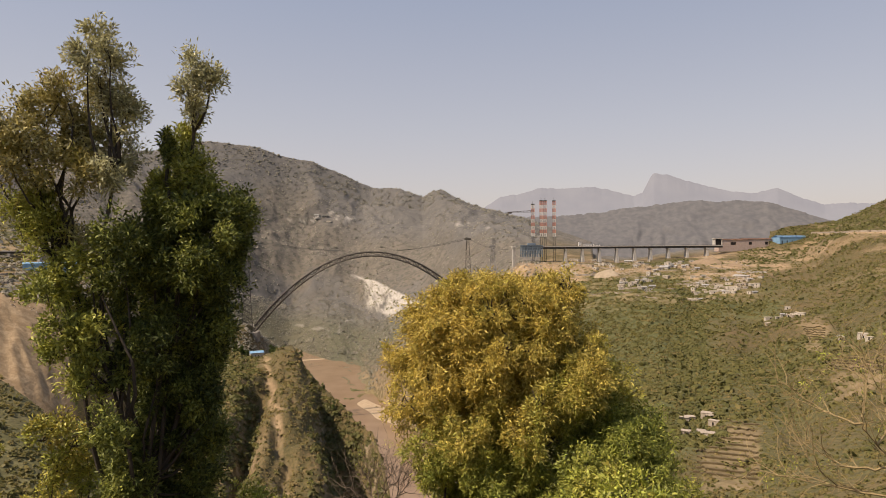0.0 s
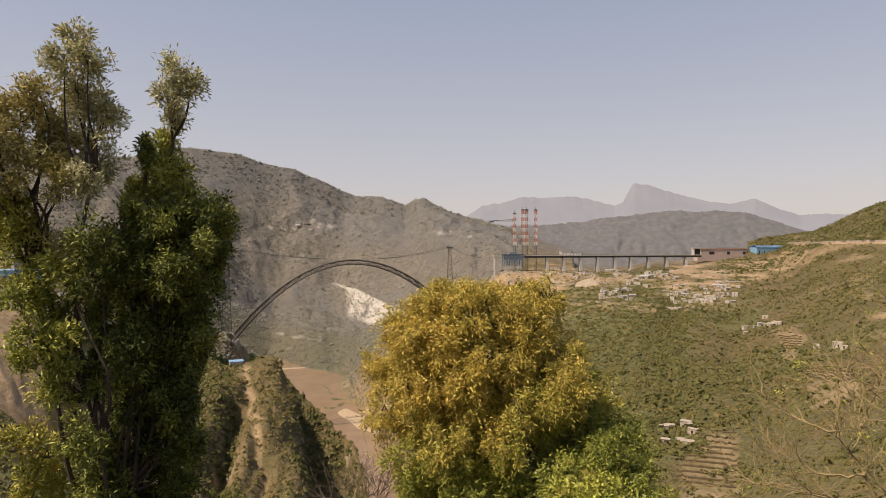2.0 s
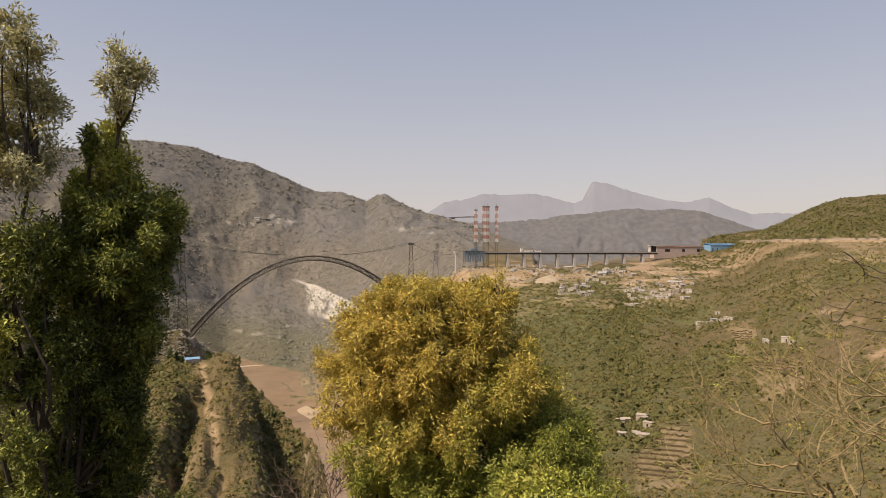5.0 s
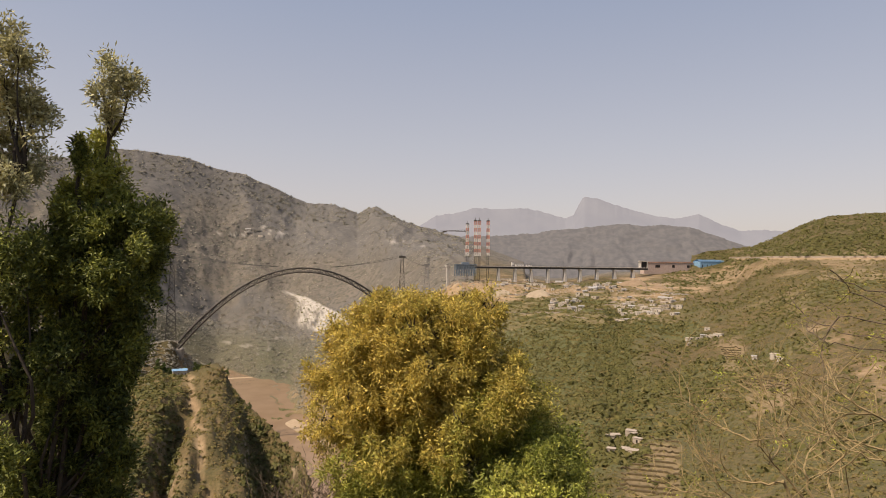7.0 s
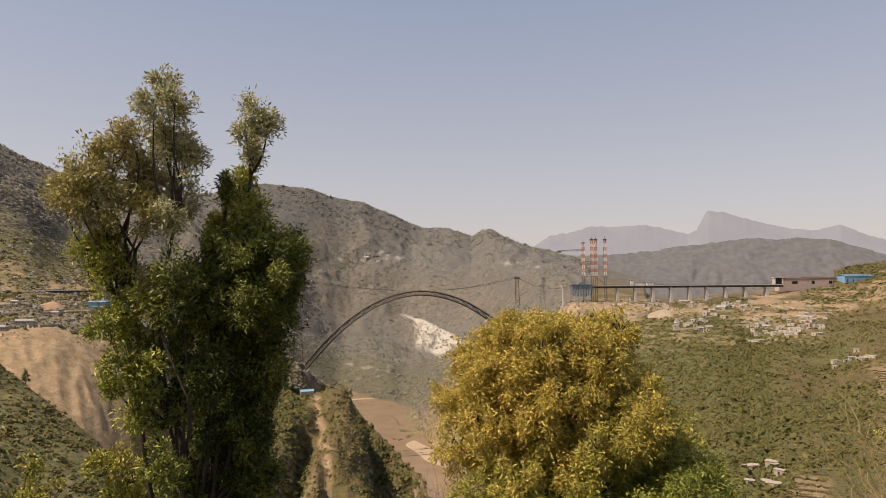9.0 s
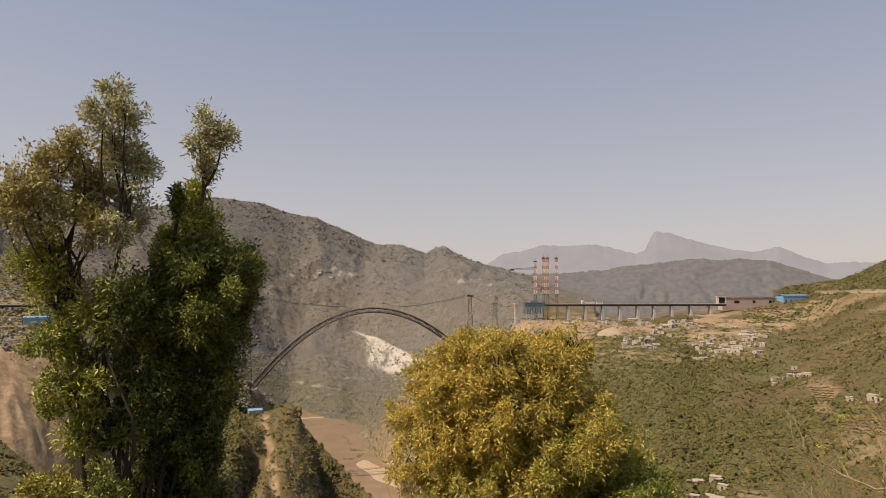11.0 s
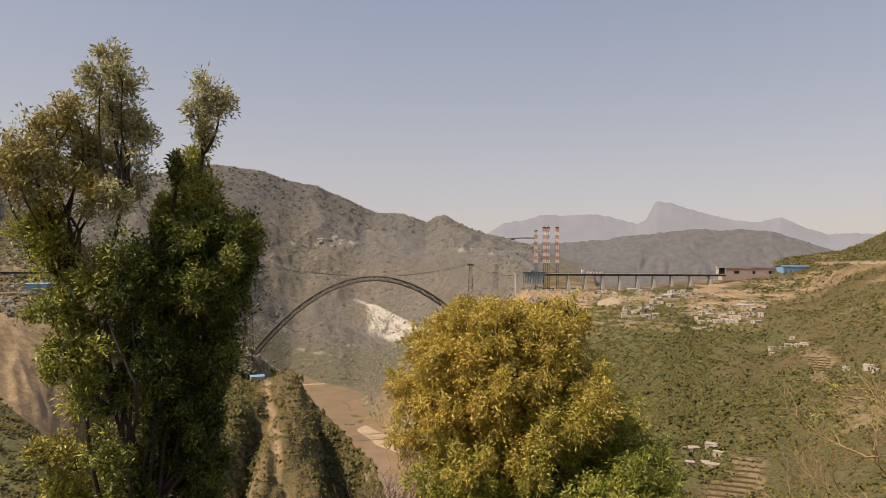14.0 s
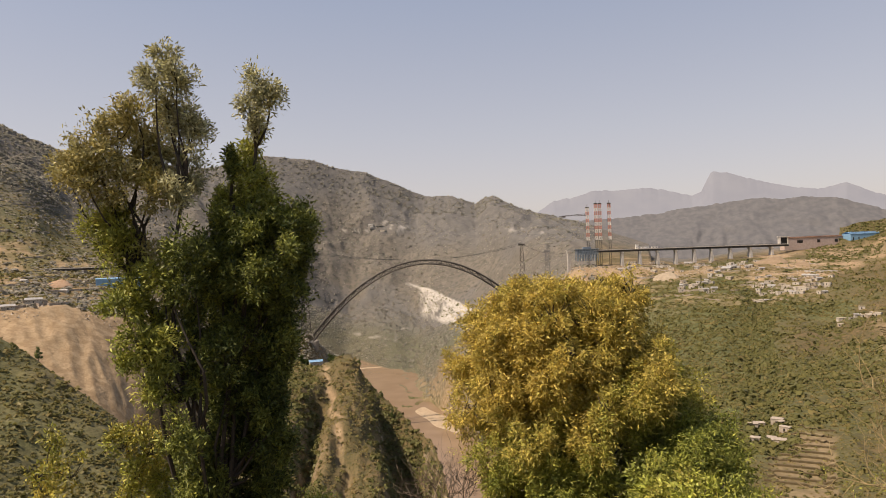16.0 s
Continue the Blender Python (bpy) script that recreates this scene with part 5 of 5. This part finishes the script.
def pylon(bearing, away, top_rise, label, steel=None):
    p = spot(bearing, away)
    g = float(ground_at(bearing, away))
    h = EYE + top_rise - g + 3
    root = thing("lattice_pylon", pose(p.x, p.y, g - 3, 0, 0, -bearing), label, "pylon", "cable pylons")
    w = lambda z: 2.6 + 8.0 * (1 - z / h) ** 1.15
    levels = [h * (1 - (1 - k / 14) ** 1.0) for k in range(15)]
    for sx, sy in ((-1, -1), (1, -1), (1, 1), (-1, 1)):
        bars("leg", [((sx * w(a), sy * w(a), a), (sx * w(b), sy * w(b), b)) for a, b in zip(levels, levels[1:])], .75, steel or STEEL, root)
    for a, b in zip(levels, levels[1:]):
        for (p, q) in (((-1, -1), (1, -1)), ((1, -1), (1, 1)), ((1, 1), (-1, 1)), ((-1, 1), (-1, -1))):
            bars("brace", [((p[0] * w(a), p[1] * w(a), a), (q[0] * w(b), q[1] * w(b), b)), ((q[0] * w(a), q[1] * w(a), a), (p[0] * w(b), p[1] * w(b), b))], .34, steel or STEEL, root)
    part("head", box(-7, 7, -3, 3, h - 2, h + 2, .3), steel or STEEL, root)
    return Vector((spot(bearing, away).x, spot(bearing, away).y, EYE + top_rise + 2))


left_top = pylon(-17.5, 1400, 16, "tall steel lattice cable pylon at the arch foot")
# this pylon's steel is paled to look faint with haze
pylon(3.85, 1490, 2, "lattice pylon behind the arch end, steel paled for haze", plain("hazed_steel", (.17, .165, .16), (.23, .22, .21), .2, .6, .2))
right_top = pylon(1.66, 1400, 18, "tall steel lattice cable pylon at the arch foot")


def cable(a, b, sag, r, label="thin dark erection cable strung over the gorge"):
    bm, last = bmesh.new(), None
    for i in range(25):
        t = i / 24
        p = Vector(a).lerp(Vector(b), t) - Vector((0, 0, sag * 4 * t * (1 - t)))
        if last is not None:
            add_bar(bm, last, p, r, sides=5)
        last = p
    return tagged(part("cable", bm, CABLE), label, "cable", "erection cables")


crown_left, crown_right = LINE @ Vector((-50, 0, CROWN + 2)), LINE @ Vector((50, 0, CROWN + 2))
for off in (-2, 2):
    cable(left_top + Vector((0, 0, off)), crown_left, 4, .34)
    cable(crown_right, right_top + Vector((0, 0, off)), 4, .34)
cable(right_top, LINE @ Vector((300, 0, -4)), 9, .34)
cable(left_top, spot(-33, 1560, EYE - 5), 8, .34)

# ---- buildings ----
WALL = plain("lime_washed_wall", (.38, .34, .29), (.55, .50, .43), .25, .9, bump=.03)
STONE_WALL = plain("rubble_wall", (.30, .25, .20), (.44, .38, .31), .6, .95, bump=.08)
TIN = plain("tin_roof", (.34, .33, .31), (.50, .48, .45), .3, .5, .3)
CLAY = plain("mud_roof", (.36, .31, .24), (.52, .46, .37), .4, .95)
PINK_WALL = plain("dusty_pink_wall", (.40, .31, .27), (.52, .42, .37), .3, .9)
RUST = plain("rusty_sheet", (.24, .13, .085), (.36, .22, .15), .3, .7, .3)
# near-black for panels that stand in for unlit openings
DARK = plain("dark_opening", (.02, .018, .016), (.035, .03, .028), 1.0, .8)


def sight(bearing, rise):
    """The distance at which the land at a bearing has climbed to that rise per metre."""
    i = int(np.clip(np.searchsorted(bearings, bearing), 0, nb - 1))
    slope = np.where(DIST[i] > 150, RISE[i] / DIST[i], -9)
    return float(DIST[i][int(np.argmax(np.maximum.accumulate(slope) >= rise))])


def house(m, w, d, h, roof, label, wall_mat, roof_mat, group, windows=3):
    root = thing("house", m, label, "house", group)
    part("wall", box(-w / 2, w / 2, -d / 2, d / 2, -3, h, .06), wall_mat, root)
    if roof == "gable":
        bm = bmesh.new()
        e, t = .6, h + d * .22
        p = [(-w / 2 - e, -d / 2 - e, h - .15), (-w / 2 - e, 0, t), (-w / 2 - e, d / 2 + e, h - .15)]
        rings = [[bm.verts.new((s * abs(x), y, z + k)) for x, y, z in p for k in (0, .25)] for s in (-1, 1)]
        a, b = rings
        for i, j, k, l in ((1, 3, 3, 1), (3, 5, 5, 3), (2, 0, 0, 2), (4, 2, 2, 4), (0, 1, 1, 0), (5, 4, 4, 5)):
            bm.faces.new((a[i], a[j], b[k], b[l]))
        for r in (a, b):
            bm.faces.new((r[0], r[1], r[3], r[2]))
            bm.faces.new((r[2], r[3], r[5], r[4]))
        bmesh.ops.recalc_face_normals(bm, faces=bm.faces)
        part("roof", bm, roof_mat, root)
        for s in (-1, 1):
            bm = bmesh.new()
            inner, outer = ([bm.verts.new((s * x, y, z)) for y, z in ((-d / 2, h), (d / 2, h), (0, t - .1))] for x in (w / 2 - .3, w / 2))
            bm.faces.new(inner)
            bm.faces.new(outer[::-1])
            for i in range(3):
                bm.faces.new((inner[i], outer[i], outer[(i + 1) % 3], inner[(i + 1) % 3]))
            bmesh.ops.recalc_face_normals(bm, faces=bm.faces)
            part("gable", bm, wall_mat, root)
    else:
        part("roof", box(-w / 2 - .25, w / 2 + .25, -d / 2 - .25, d / 2 + .25, h, h + .4, .08), roof_mat, root)
    part("door", box(-.55, .55, -d / 2 - .06, -d / 2 + .1, 0, 2.05), DARK, root, "dark doorway")
    for k in range(windows):
        x = (k + .5) / windows * w - w / 2
        if abs(x) > 1.2:
            part("window", box(x - .45, x + .45, -d / 2 - .06, -d / 2 + .1, h * .45, h * .45 + .9), DARK, root, "dark window")
    return root


rng = np.random.default_rng(5)


def hamlet(count, low, high, lower, upper, size, group):
    for _ in range(count):
        b = rng.uniform(low, high)
        d = sight(b, rng.uniform(lower, upper))
        w, h = rng.uniform(*size) * rng.uniform(.55, 1.0), rng.uniform(2.3, 3.8)
        h = min(h, w * .5)
        dp = w * rng.uniform(.5, .8)
        kind = rng.random() if lower > -.2 else .8 + .2 * rng.random()
        mats = (WALL, CLAY) if kind < .5 else (WALL, TIN) if kind < .8 else (STONE_WALL, CLAY)
        mats = (STONE_WALL, STONE_WALL) if lower < -.2 else mats
        words = {0: "low whitewashed village house with a flat mud roof", 1: "low whitewashed village house with a tin roof", 2: "rubble stone village house with a flat mud roof"}
        house(set_down(b, d, rng.uniform(-40, 40), .2), w, dp, h, "gable" if mats[1] is TIN else "flat", words[0 if kind < .5 else 1 if kind < .8 else 2], *mats, group, int(w > 7) + int(w > 14))


hamlet(26, 14.9, 17.8, -.067, -.052, (7, 15), "houses of the village below the viaduct")
hamlet(7, 17.0, 18.7, -.049, -.035, (9, 17), "houses of the village below the viaduct")
hamlet(42, 20.3, 25.7, -.070, -.045, (6, 16), "houses of the village below the viaduct")
hamlet(5, 20.4, 21.5, -.083, -.075, (7, 12), "houses of the village below the viaduct")
hamlet(10, 25.8, 28.8, -.112, -.088, (6, 13), "houses of the upper hamlet")
hamlet(4, 31.0, 33.2, -.128, -.120, (6, 10), "houses of the upper hamlet")
hamlet(9, 19.3, 22.2, -.276, -.246, (4, 9), "houses of the lower hamlet")
hamlet(42, 10.0, 21.5, -.037, -.021, (6, 18), "site sheds")
hamlet(16, -45, -34, -.046, .015, (8, 20), "site sheds")
hamlet(9, -45, -36, .02, .095, (7, 15), "houses on the hill terraces")
hamlet(6, -12.2, -9.4, .041, .053, (24, 44), "houses high on the mountain")


def low_wall(b0, b1, rise0, rise1, h, mat, label):
    """A terrace wall that follows the ground."""
    bm, last = bmesh.new(), None
    n = max(4, int(abs(b1 - b0) * 6))
    for k in range(n + 1):
        b = b0 + (b1 - b0) * k / n
        d = sight(b, rise0 + (rise1 - rise0) * k / n + .0002 * math.sin(k * 1.7))
        p = spot(b, d, ground_at(b, d))
        t = spot(b, 1.0)
        ring = [bm.verts.new(p + t * o + Vector((0, 0, z))) for o, z in ((-.6, -2), (-.6, h), (.6, h), (.6, -2))]
        if last:
            for i in range(4):
                bm.faces.new((last[i], last[(i + 1) % 4], ring[(i + 1) % 4], ring[i]))
        else:
            bm.faces.new(ring)
        last = ring
    bm.faces.new(last[::-1])
    bmesh.ops.recalc_face_normals(bm, faces=bm.faces)
    return tagged(part("retaining_wall", bm, mat), label, "wall", "retaining walls")


for k in range(16):
    b = rng.uniform(10, 23)
    r = rng.uniform(-.078, -.046)
    low_wall(b, b + rng.uniform(1.2, 3.0), r, r + rng.uniform(-.003, .003), rng.uniform(1.0, 2.2), STONE_WALL, "low rubble wall along a field terrace")
for k in range(12):
    b = rng.uniform(-45, -34)
    r = rng.uniform(-.05, -.012)
    low_wall(b, b + rng.uniform(1.5, 4.0), r, r + rng.uniform(-.002, .002), rng.uniform(1.5, 3.2), STONE_WALL, "pale rubble wall along a site road")
for k in range(16):
    b = rng.uniform(-45, -36)
    r = rng.uniform(.0, .105)
    low_wall(b, b + rng.uniform(1.0, 3.0), r, r + rng.uniform(-.004, .004), rng.uniform(1.5, 3.0), STONE_WALL, "pale rubble wall along a hill terrace")
low_wall(29.2, 45, .0155, .0165, 3.0, STONE_WALL, "pale cut stone edge of the hillside road")

TERRACE = plain("terrace_bank", (.085, .066, .034), (.150, .112, .060), .5, .95, bump=.05)
for k in range(11):
    r = -.252 - .0078 * k
    low_wall(21.4 + .12 * (k % 3) - .1 * k * (k > 5), 25.6 - .15 * ((k * 2) % 3), r, r - .001, .9, TERRACE, "grassy bank of a ploughed field terrace")
for k in range(6):
    r = -.112 - .0032 * k
    low_wall(28.5 + .1 * k, 30.1, r, r - .001, 1.0, TERRACE, "grassy bank of a ploughed field terrace")
for k in range(5):
    r = -.150 - .004 * k
    low_wall(30.3, 34.2 - .2 * k, r, r - .001, 1.0, TERRACE, "grassy bank of a ploughed field terrace")

for k in range(16):
    b = rng.uniform(9, 24)
    r = rng.uniform(-.046, -.024)
    low_wall(b, b + rng.uniform(.7, 2.2), r, r + rng.uniform(-.003, .003), rng.uniform(1.0, 2.5), STONE_WALL if k % 3 else CONCRETE, "pale rubble wall along a site road")
scrub("rubble", 5000, 95, 3, 25, (8.2, 9.8), (.5, 1.6), (0, 1), "pale broken stones on the building site", lambda x, y, l: .3 + fbm(x / 20, y / 20, 2, 96), STONE_WALL, .3, 5, True)
scrub("rubble", 3000, 97, -46, -30, (6.9, 9.4), (.5, 1.6), (0, 1), "pale broken stones on the building site", lambda x, y, l: .3 + fbm(x / 20, y / 20, 2, 98), STONE_WALL, .3, 5, True)

scrub("village_trees", 1500, 99, 9, 34, (7.2, 8.8), (1.6, 3.6), (.0, .3), "dark green trees among the village houses", lambda x, y, l: .25 + 1.0 * fbm(x / 50, y / 50, 3, 88), None, .45, 14)
scrub("village_trees", 320, 90, 18.6, 23, (3.8, 4.9), (1.4, 3.0), (.0, .3), "dark green trees among the village houses", lambda x, y, l: .3 + 1.0 * fbm(x / 30, y / 30, 3, 89), None, .45, 18)

# sheds and cabins of the building site
for b_, r_, w_, mat_, words in ((-41.2, -.050, 22, TIN, "long pale site shed"), (-39.4, -.0505, 14, TIN, "long pale site shed"), (-37.8, -.047, 18, TIN, "long pale site shed"),
                                (-31.9, -.034, 84, BLUE, "long blue sheet-metal site shed"), (-30.8, -.030, 30, BLUE, "long blue sheet-metal site shed"), (-43, -.045, 24, TIN, "long pale site shed")):
    house(set_down(b_, sight(b_, r_), 0, .3), w_, 9, 24 if mat_ is BLUE else 4, "gable", words + " on levelled ground", mat_ if mat_ is BLUE else WALL, mat_, "site sheds", 6)
house(set_down(-16.75, 790, 8, .3), 15, 8, 6.5, "gable", "small pale hut with a blue roof on the spur", WALL, BLUE, "spur huts", 4)
house(set_down(-16.0, 800, -14, .3), 8, 5, 3.4, "gable", "small grey tin hut on the end of the spur", TIN, TIN, "spur huts", 2)


def plateau_house(b0, b1, z0, z1, depth, back, name, label, mats, bays):
    """A long building along the railway, from one bearing to another."""
    u0, u1 = ((SPAN_AWAY + back) * math.tan(radians(b - CENTRE_BEARING)) for b in (b0, b1))
    root = thing(name, LINE @ Matrix.Translation(((u0 + u1) / 2, back, 0)), label, "shed", "sheds by the tunnel")
    w = u1 - u0
    part("wall", box(-w / 2, w / 2, -depth / 2, depth / 2, -14, z1, .2), mats[0], root)
    bm = bmesh.new()
    for y0, z0_, y1, z1_ in ((-depth / 2 - 1, z1, 0, z1 + depth * .16), (0, z1 + depth * .16, depth / 2 + 1, z1)):
        v = [bm.verts.new(c) for c in ((-w / 2 - 1, y0, z0_), (w / 2 + 1, y0, z0_), (w / 2 + 1, y1, z1_), (-w / 2 - 1, y1, z1_))]
        bm.faces.new(v)
    bmesh.ops.solidify(bm, geom=bm.faces[:], thickness=.5)
    part("roof", bm, mats[1], root)
    for k in range(bays):
        x = (k + .5) / bays * w - w / 2
        part("bay_opening", box(x - w / bays * .09, x + w / bays * .09, -depth / 2 - .15, -depth / 2 + .2, z0, z0 + (z1 - z0) * .55), DARK, root, "dark open bay")
    return root


plateau_house(22.45, 24.6, 1, 12.0, 18, 30, "works_shed", "long dusty pink works shed with a rusty roof", (PINK_WALL, RUST), 1)
plateau_house(24.2, 26.5, 1, 13.0, 18, 60, "works_shed", "long dusty pink works shed on the plateau", (PINK_WALL, RUST), 2)
plateau_house(26.75, 28.8, 1, 17.0, 30, 40, "works_shed", "large blue sheet-metal works shed", (BLUE, BLUE), 6)
plateau_house(28.5, 29.8, -1, 2.5, 10, 40, "works_shed", "long dark open works shelter", (STONE_WALL, RUST), 5)
portal = thing("tunnel_portal", LINE @ Matrix.Translation((768, 4, 0)), "pale concrete portal frame with a dark opening", "portal")
for x in (-8, 8):
    part("jamb", box(x - .9, x + .9, -5, 6, -4, 14, .2), CONCRETE, portal)
part("lintel", box(-10.5, 10.5, -5.2, 6, 14, 16.5, .2), CONCRETE, portal)
# not a real shutter: a near-black sheet painting the unlit inside
part("shutter", box(-7, 7, -3, -2, -4, 14), DARK, portal, "dark opening")
for x_, w_, h_ in ((450, 6, 9), (466, 20, 5), (488, 14, 4)):
    cabin = thing("site_cabin", LINE @ Matrix.Translation((x_, 1, .6)), "white site cabin standing on the viaduct deck", "cabin", "deck cabins")
    part("body", box(-w_ / 2, w_ / 2, -2, 2, 0, h_, .15), WHITE, cabin)
    part("roof", box(-w_ / 2 - .3, w_ / 2 + .3, -2.4, 2.4, h_, h_ + .3), TIN, cabin)
    for k in (-1, 1):
        part("window", box(k * w_ * .25 - .7, k * w_ * .25 + .7, -2.05, -1.9, 1.2, 2.4), DARK, cabin)


# trees that stand alone on the spur and the slopes
def small_tree(m, height, width, seed, tone, label, group):
    rng = np.random.default_rng(seed)
    root = thing("tree", m, label, "tree", group)
    limb("trunk", (0, 0, -.5), (0, 0, height * .8), height * .022, .03, rng, BARK, root, .06)
    lobes = []
    for k in range(9):
        t = .25 + .75 * k / 8
        r = width * (1 - .65 * t) * (.8 + .4 * rng.random())
        lobes.append((rng.normal() * width * .28, rng.normal() * width * .28, height * t, r, height * .11, 1.0, tone))
    v, f, tv = leaf_cloud(lobes, rng, 55, height * .055, height * .03, .1)
    point_values(under(link_mesh("crown", v, f, TREE_LEAF), root), "tone", tv)
    return root


for k, (b_, d_, h_) in enumerate(((-18.4, 796, 12), (-17.9, 802, 15), (-17.5, 806, 12), (-16.3, 806, 14), (-15.5, 796, 16), (-15.0, 790, 13), (-14.5, 780, 10), (-10.3, 672, 9), (-11.2, 700, 8), (-13.0, 742, 9),
                                       (-37.6, 446, 8), (-40.4, 470, 7))):
    small_tree(set_down(b_, d_), h_, h_ * .3, 200 + k, "dark", "dark green conifer-like tree on the spur crest", "spur trees")


# sand left by the river
SAND = plain("river_sand", (.34, .26, .175), (.44, .345, .24), .15, .95, bump=.1)


def sandbar(bearing, away, length, width, turn, label):
    bm = bmesh.new()
    n = 40
    rings = []
    for s, z in ((1.0, -1.0), (.82, .5), (.5, 1.0)):
        rings.append([bm.verts.new((length / 2 * s * math.cos(a) * (1 + .12 * math.sin(3 * a + 1)), width / 2 * s * math.sin(a) * (1 + .18 * math.sin(5 * a)), z)) for a in (2 * math.pi * i / n for i in range(n))])
    for lo, hi in zip(rings, rings[1:]):
        for i in range(n):
            bm.faces.new((lo[i], lo[(i + 1) % n], hi[(i + 1) % n], hi[i]))
    bm.faces.new(rings[-1])
    ob = part("sandbar", bm, SAND)
    ob.matrix_world = pose(*spot(bearing, away, .5), 0, 0, turn - bearing)
    return tagged(ob, label, "sandbar", "sandbars")


sandbar(-12.0, 2130, 110, 22, 8, "pale spit of sand in the silty river")
sandbar(-6.47, 1429, 280, 52, -71, "pale sandy beach at the foot of the cliff")



# heaps of earth tipped under the viaduct
SPOIL = plain("tipped_earth", (.28, .225, .155), (.40, .33, .24), .12, .95, bump=.3)
RED_SPOIL = plain("tipped_red_earth", (.22, .155, .098), (.31, .23, .15), .12, .95, bump=.3)


def earth_bank(bearing, rise, width, height, lean, mat, label, seed):
    away = sight(bearing, rise)
    n, rings = 56, 16
    v, f = [(lean * width * .3, width * .25, height)], []
    for k in range(1, rings + 1):
        t = k / rings
        for i in range(n):
            a = 2 * math.pi * i / n
            x, y = math.cos(a), math.sin(a)
            r = width / 2 * t * (1 + .16 * float(fbm(np.array(x * 1.3 + seed), np.array(y * 1.3), 3, seed)))
            gully = float(fbm(np.array(a * 3.2), np.array(t * 1.2), 3, seed + 2)) + .6 * float(fbm(np.array(x * t * 9), np.array(y * t * 9), 3, seed + 5))
            v.append((x * r + lean * width * .3 * (1 - t), y * r * .8 + width * .25 * (1 - t), height * (1 - t) ** .85 - 9 * t ** 3 + height * .07 * gully * math.sin(math.pi * min(t * 1.15, 1))))
    for i in range(n):
        f.append((0, 1 + i, 1 + (i + 1) % n))
        for k in range(rings - 1):
            p, q = 1 + k * n, 1 + (k + 1) * n
            f.append((p + i, q + i, q + (i + 1) % n, p + (i + 1) % n))
    ob = link_mesh("earth_bank", v, f, mat, True)
    ob.matrix_world = set_down(bearing, away, 0, 1.5)
    return tagged(ob, label, "earth bank", "earth banks")


earth_bank(-36.4, -.024, 70, 13, .5, plain("orange_earth", (.32, .20, .12), (.42, .29, .19), .12, .95, bump=.3), "orange heap of freshly dug earth by the site road", 305)
earth_bank(13.5, -.044, 70, 13, .5, SPOIL, "pale bank of tipped earth below the viaduct", 301)
earth_bank(10.6, -.040, 56, 6, .0, SPOIL, "low pale bank of tipped earth near the tall pier", 302)
earth_bank(21.4, -.026, 90, 14, .6, RED_SPOIL, "reddish earth bank at the end of the viaduct", 303)
earth_bank(23.6, -.030, 60, 7, .2, RED_SPOIL, "reddish earth bank at the end of the viaduct", 304)
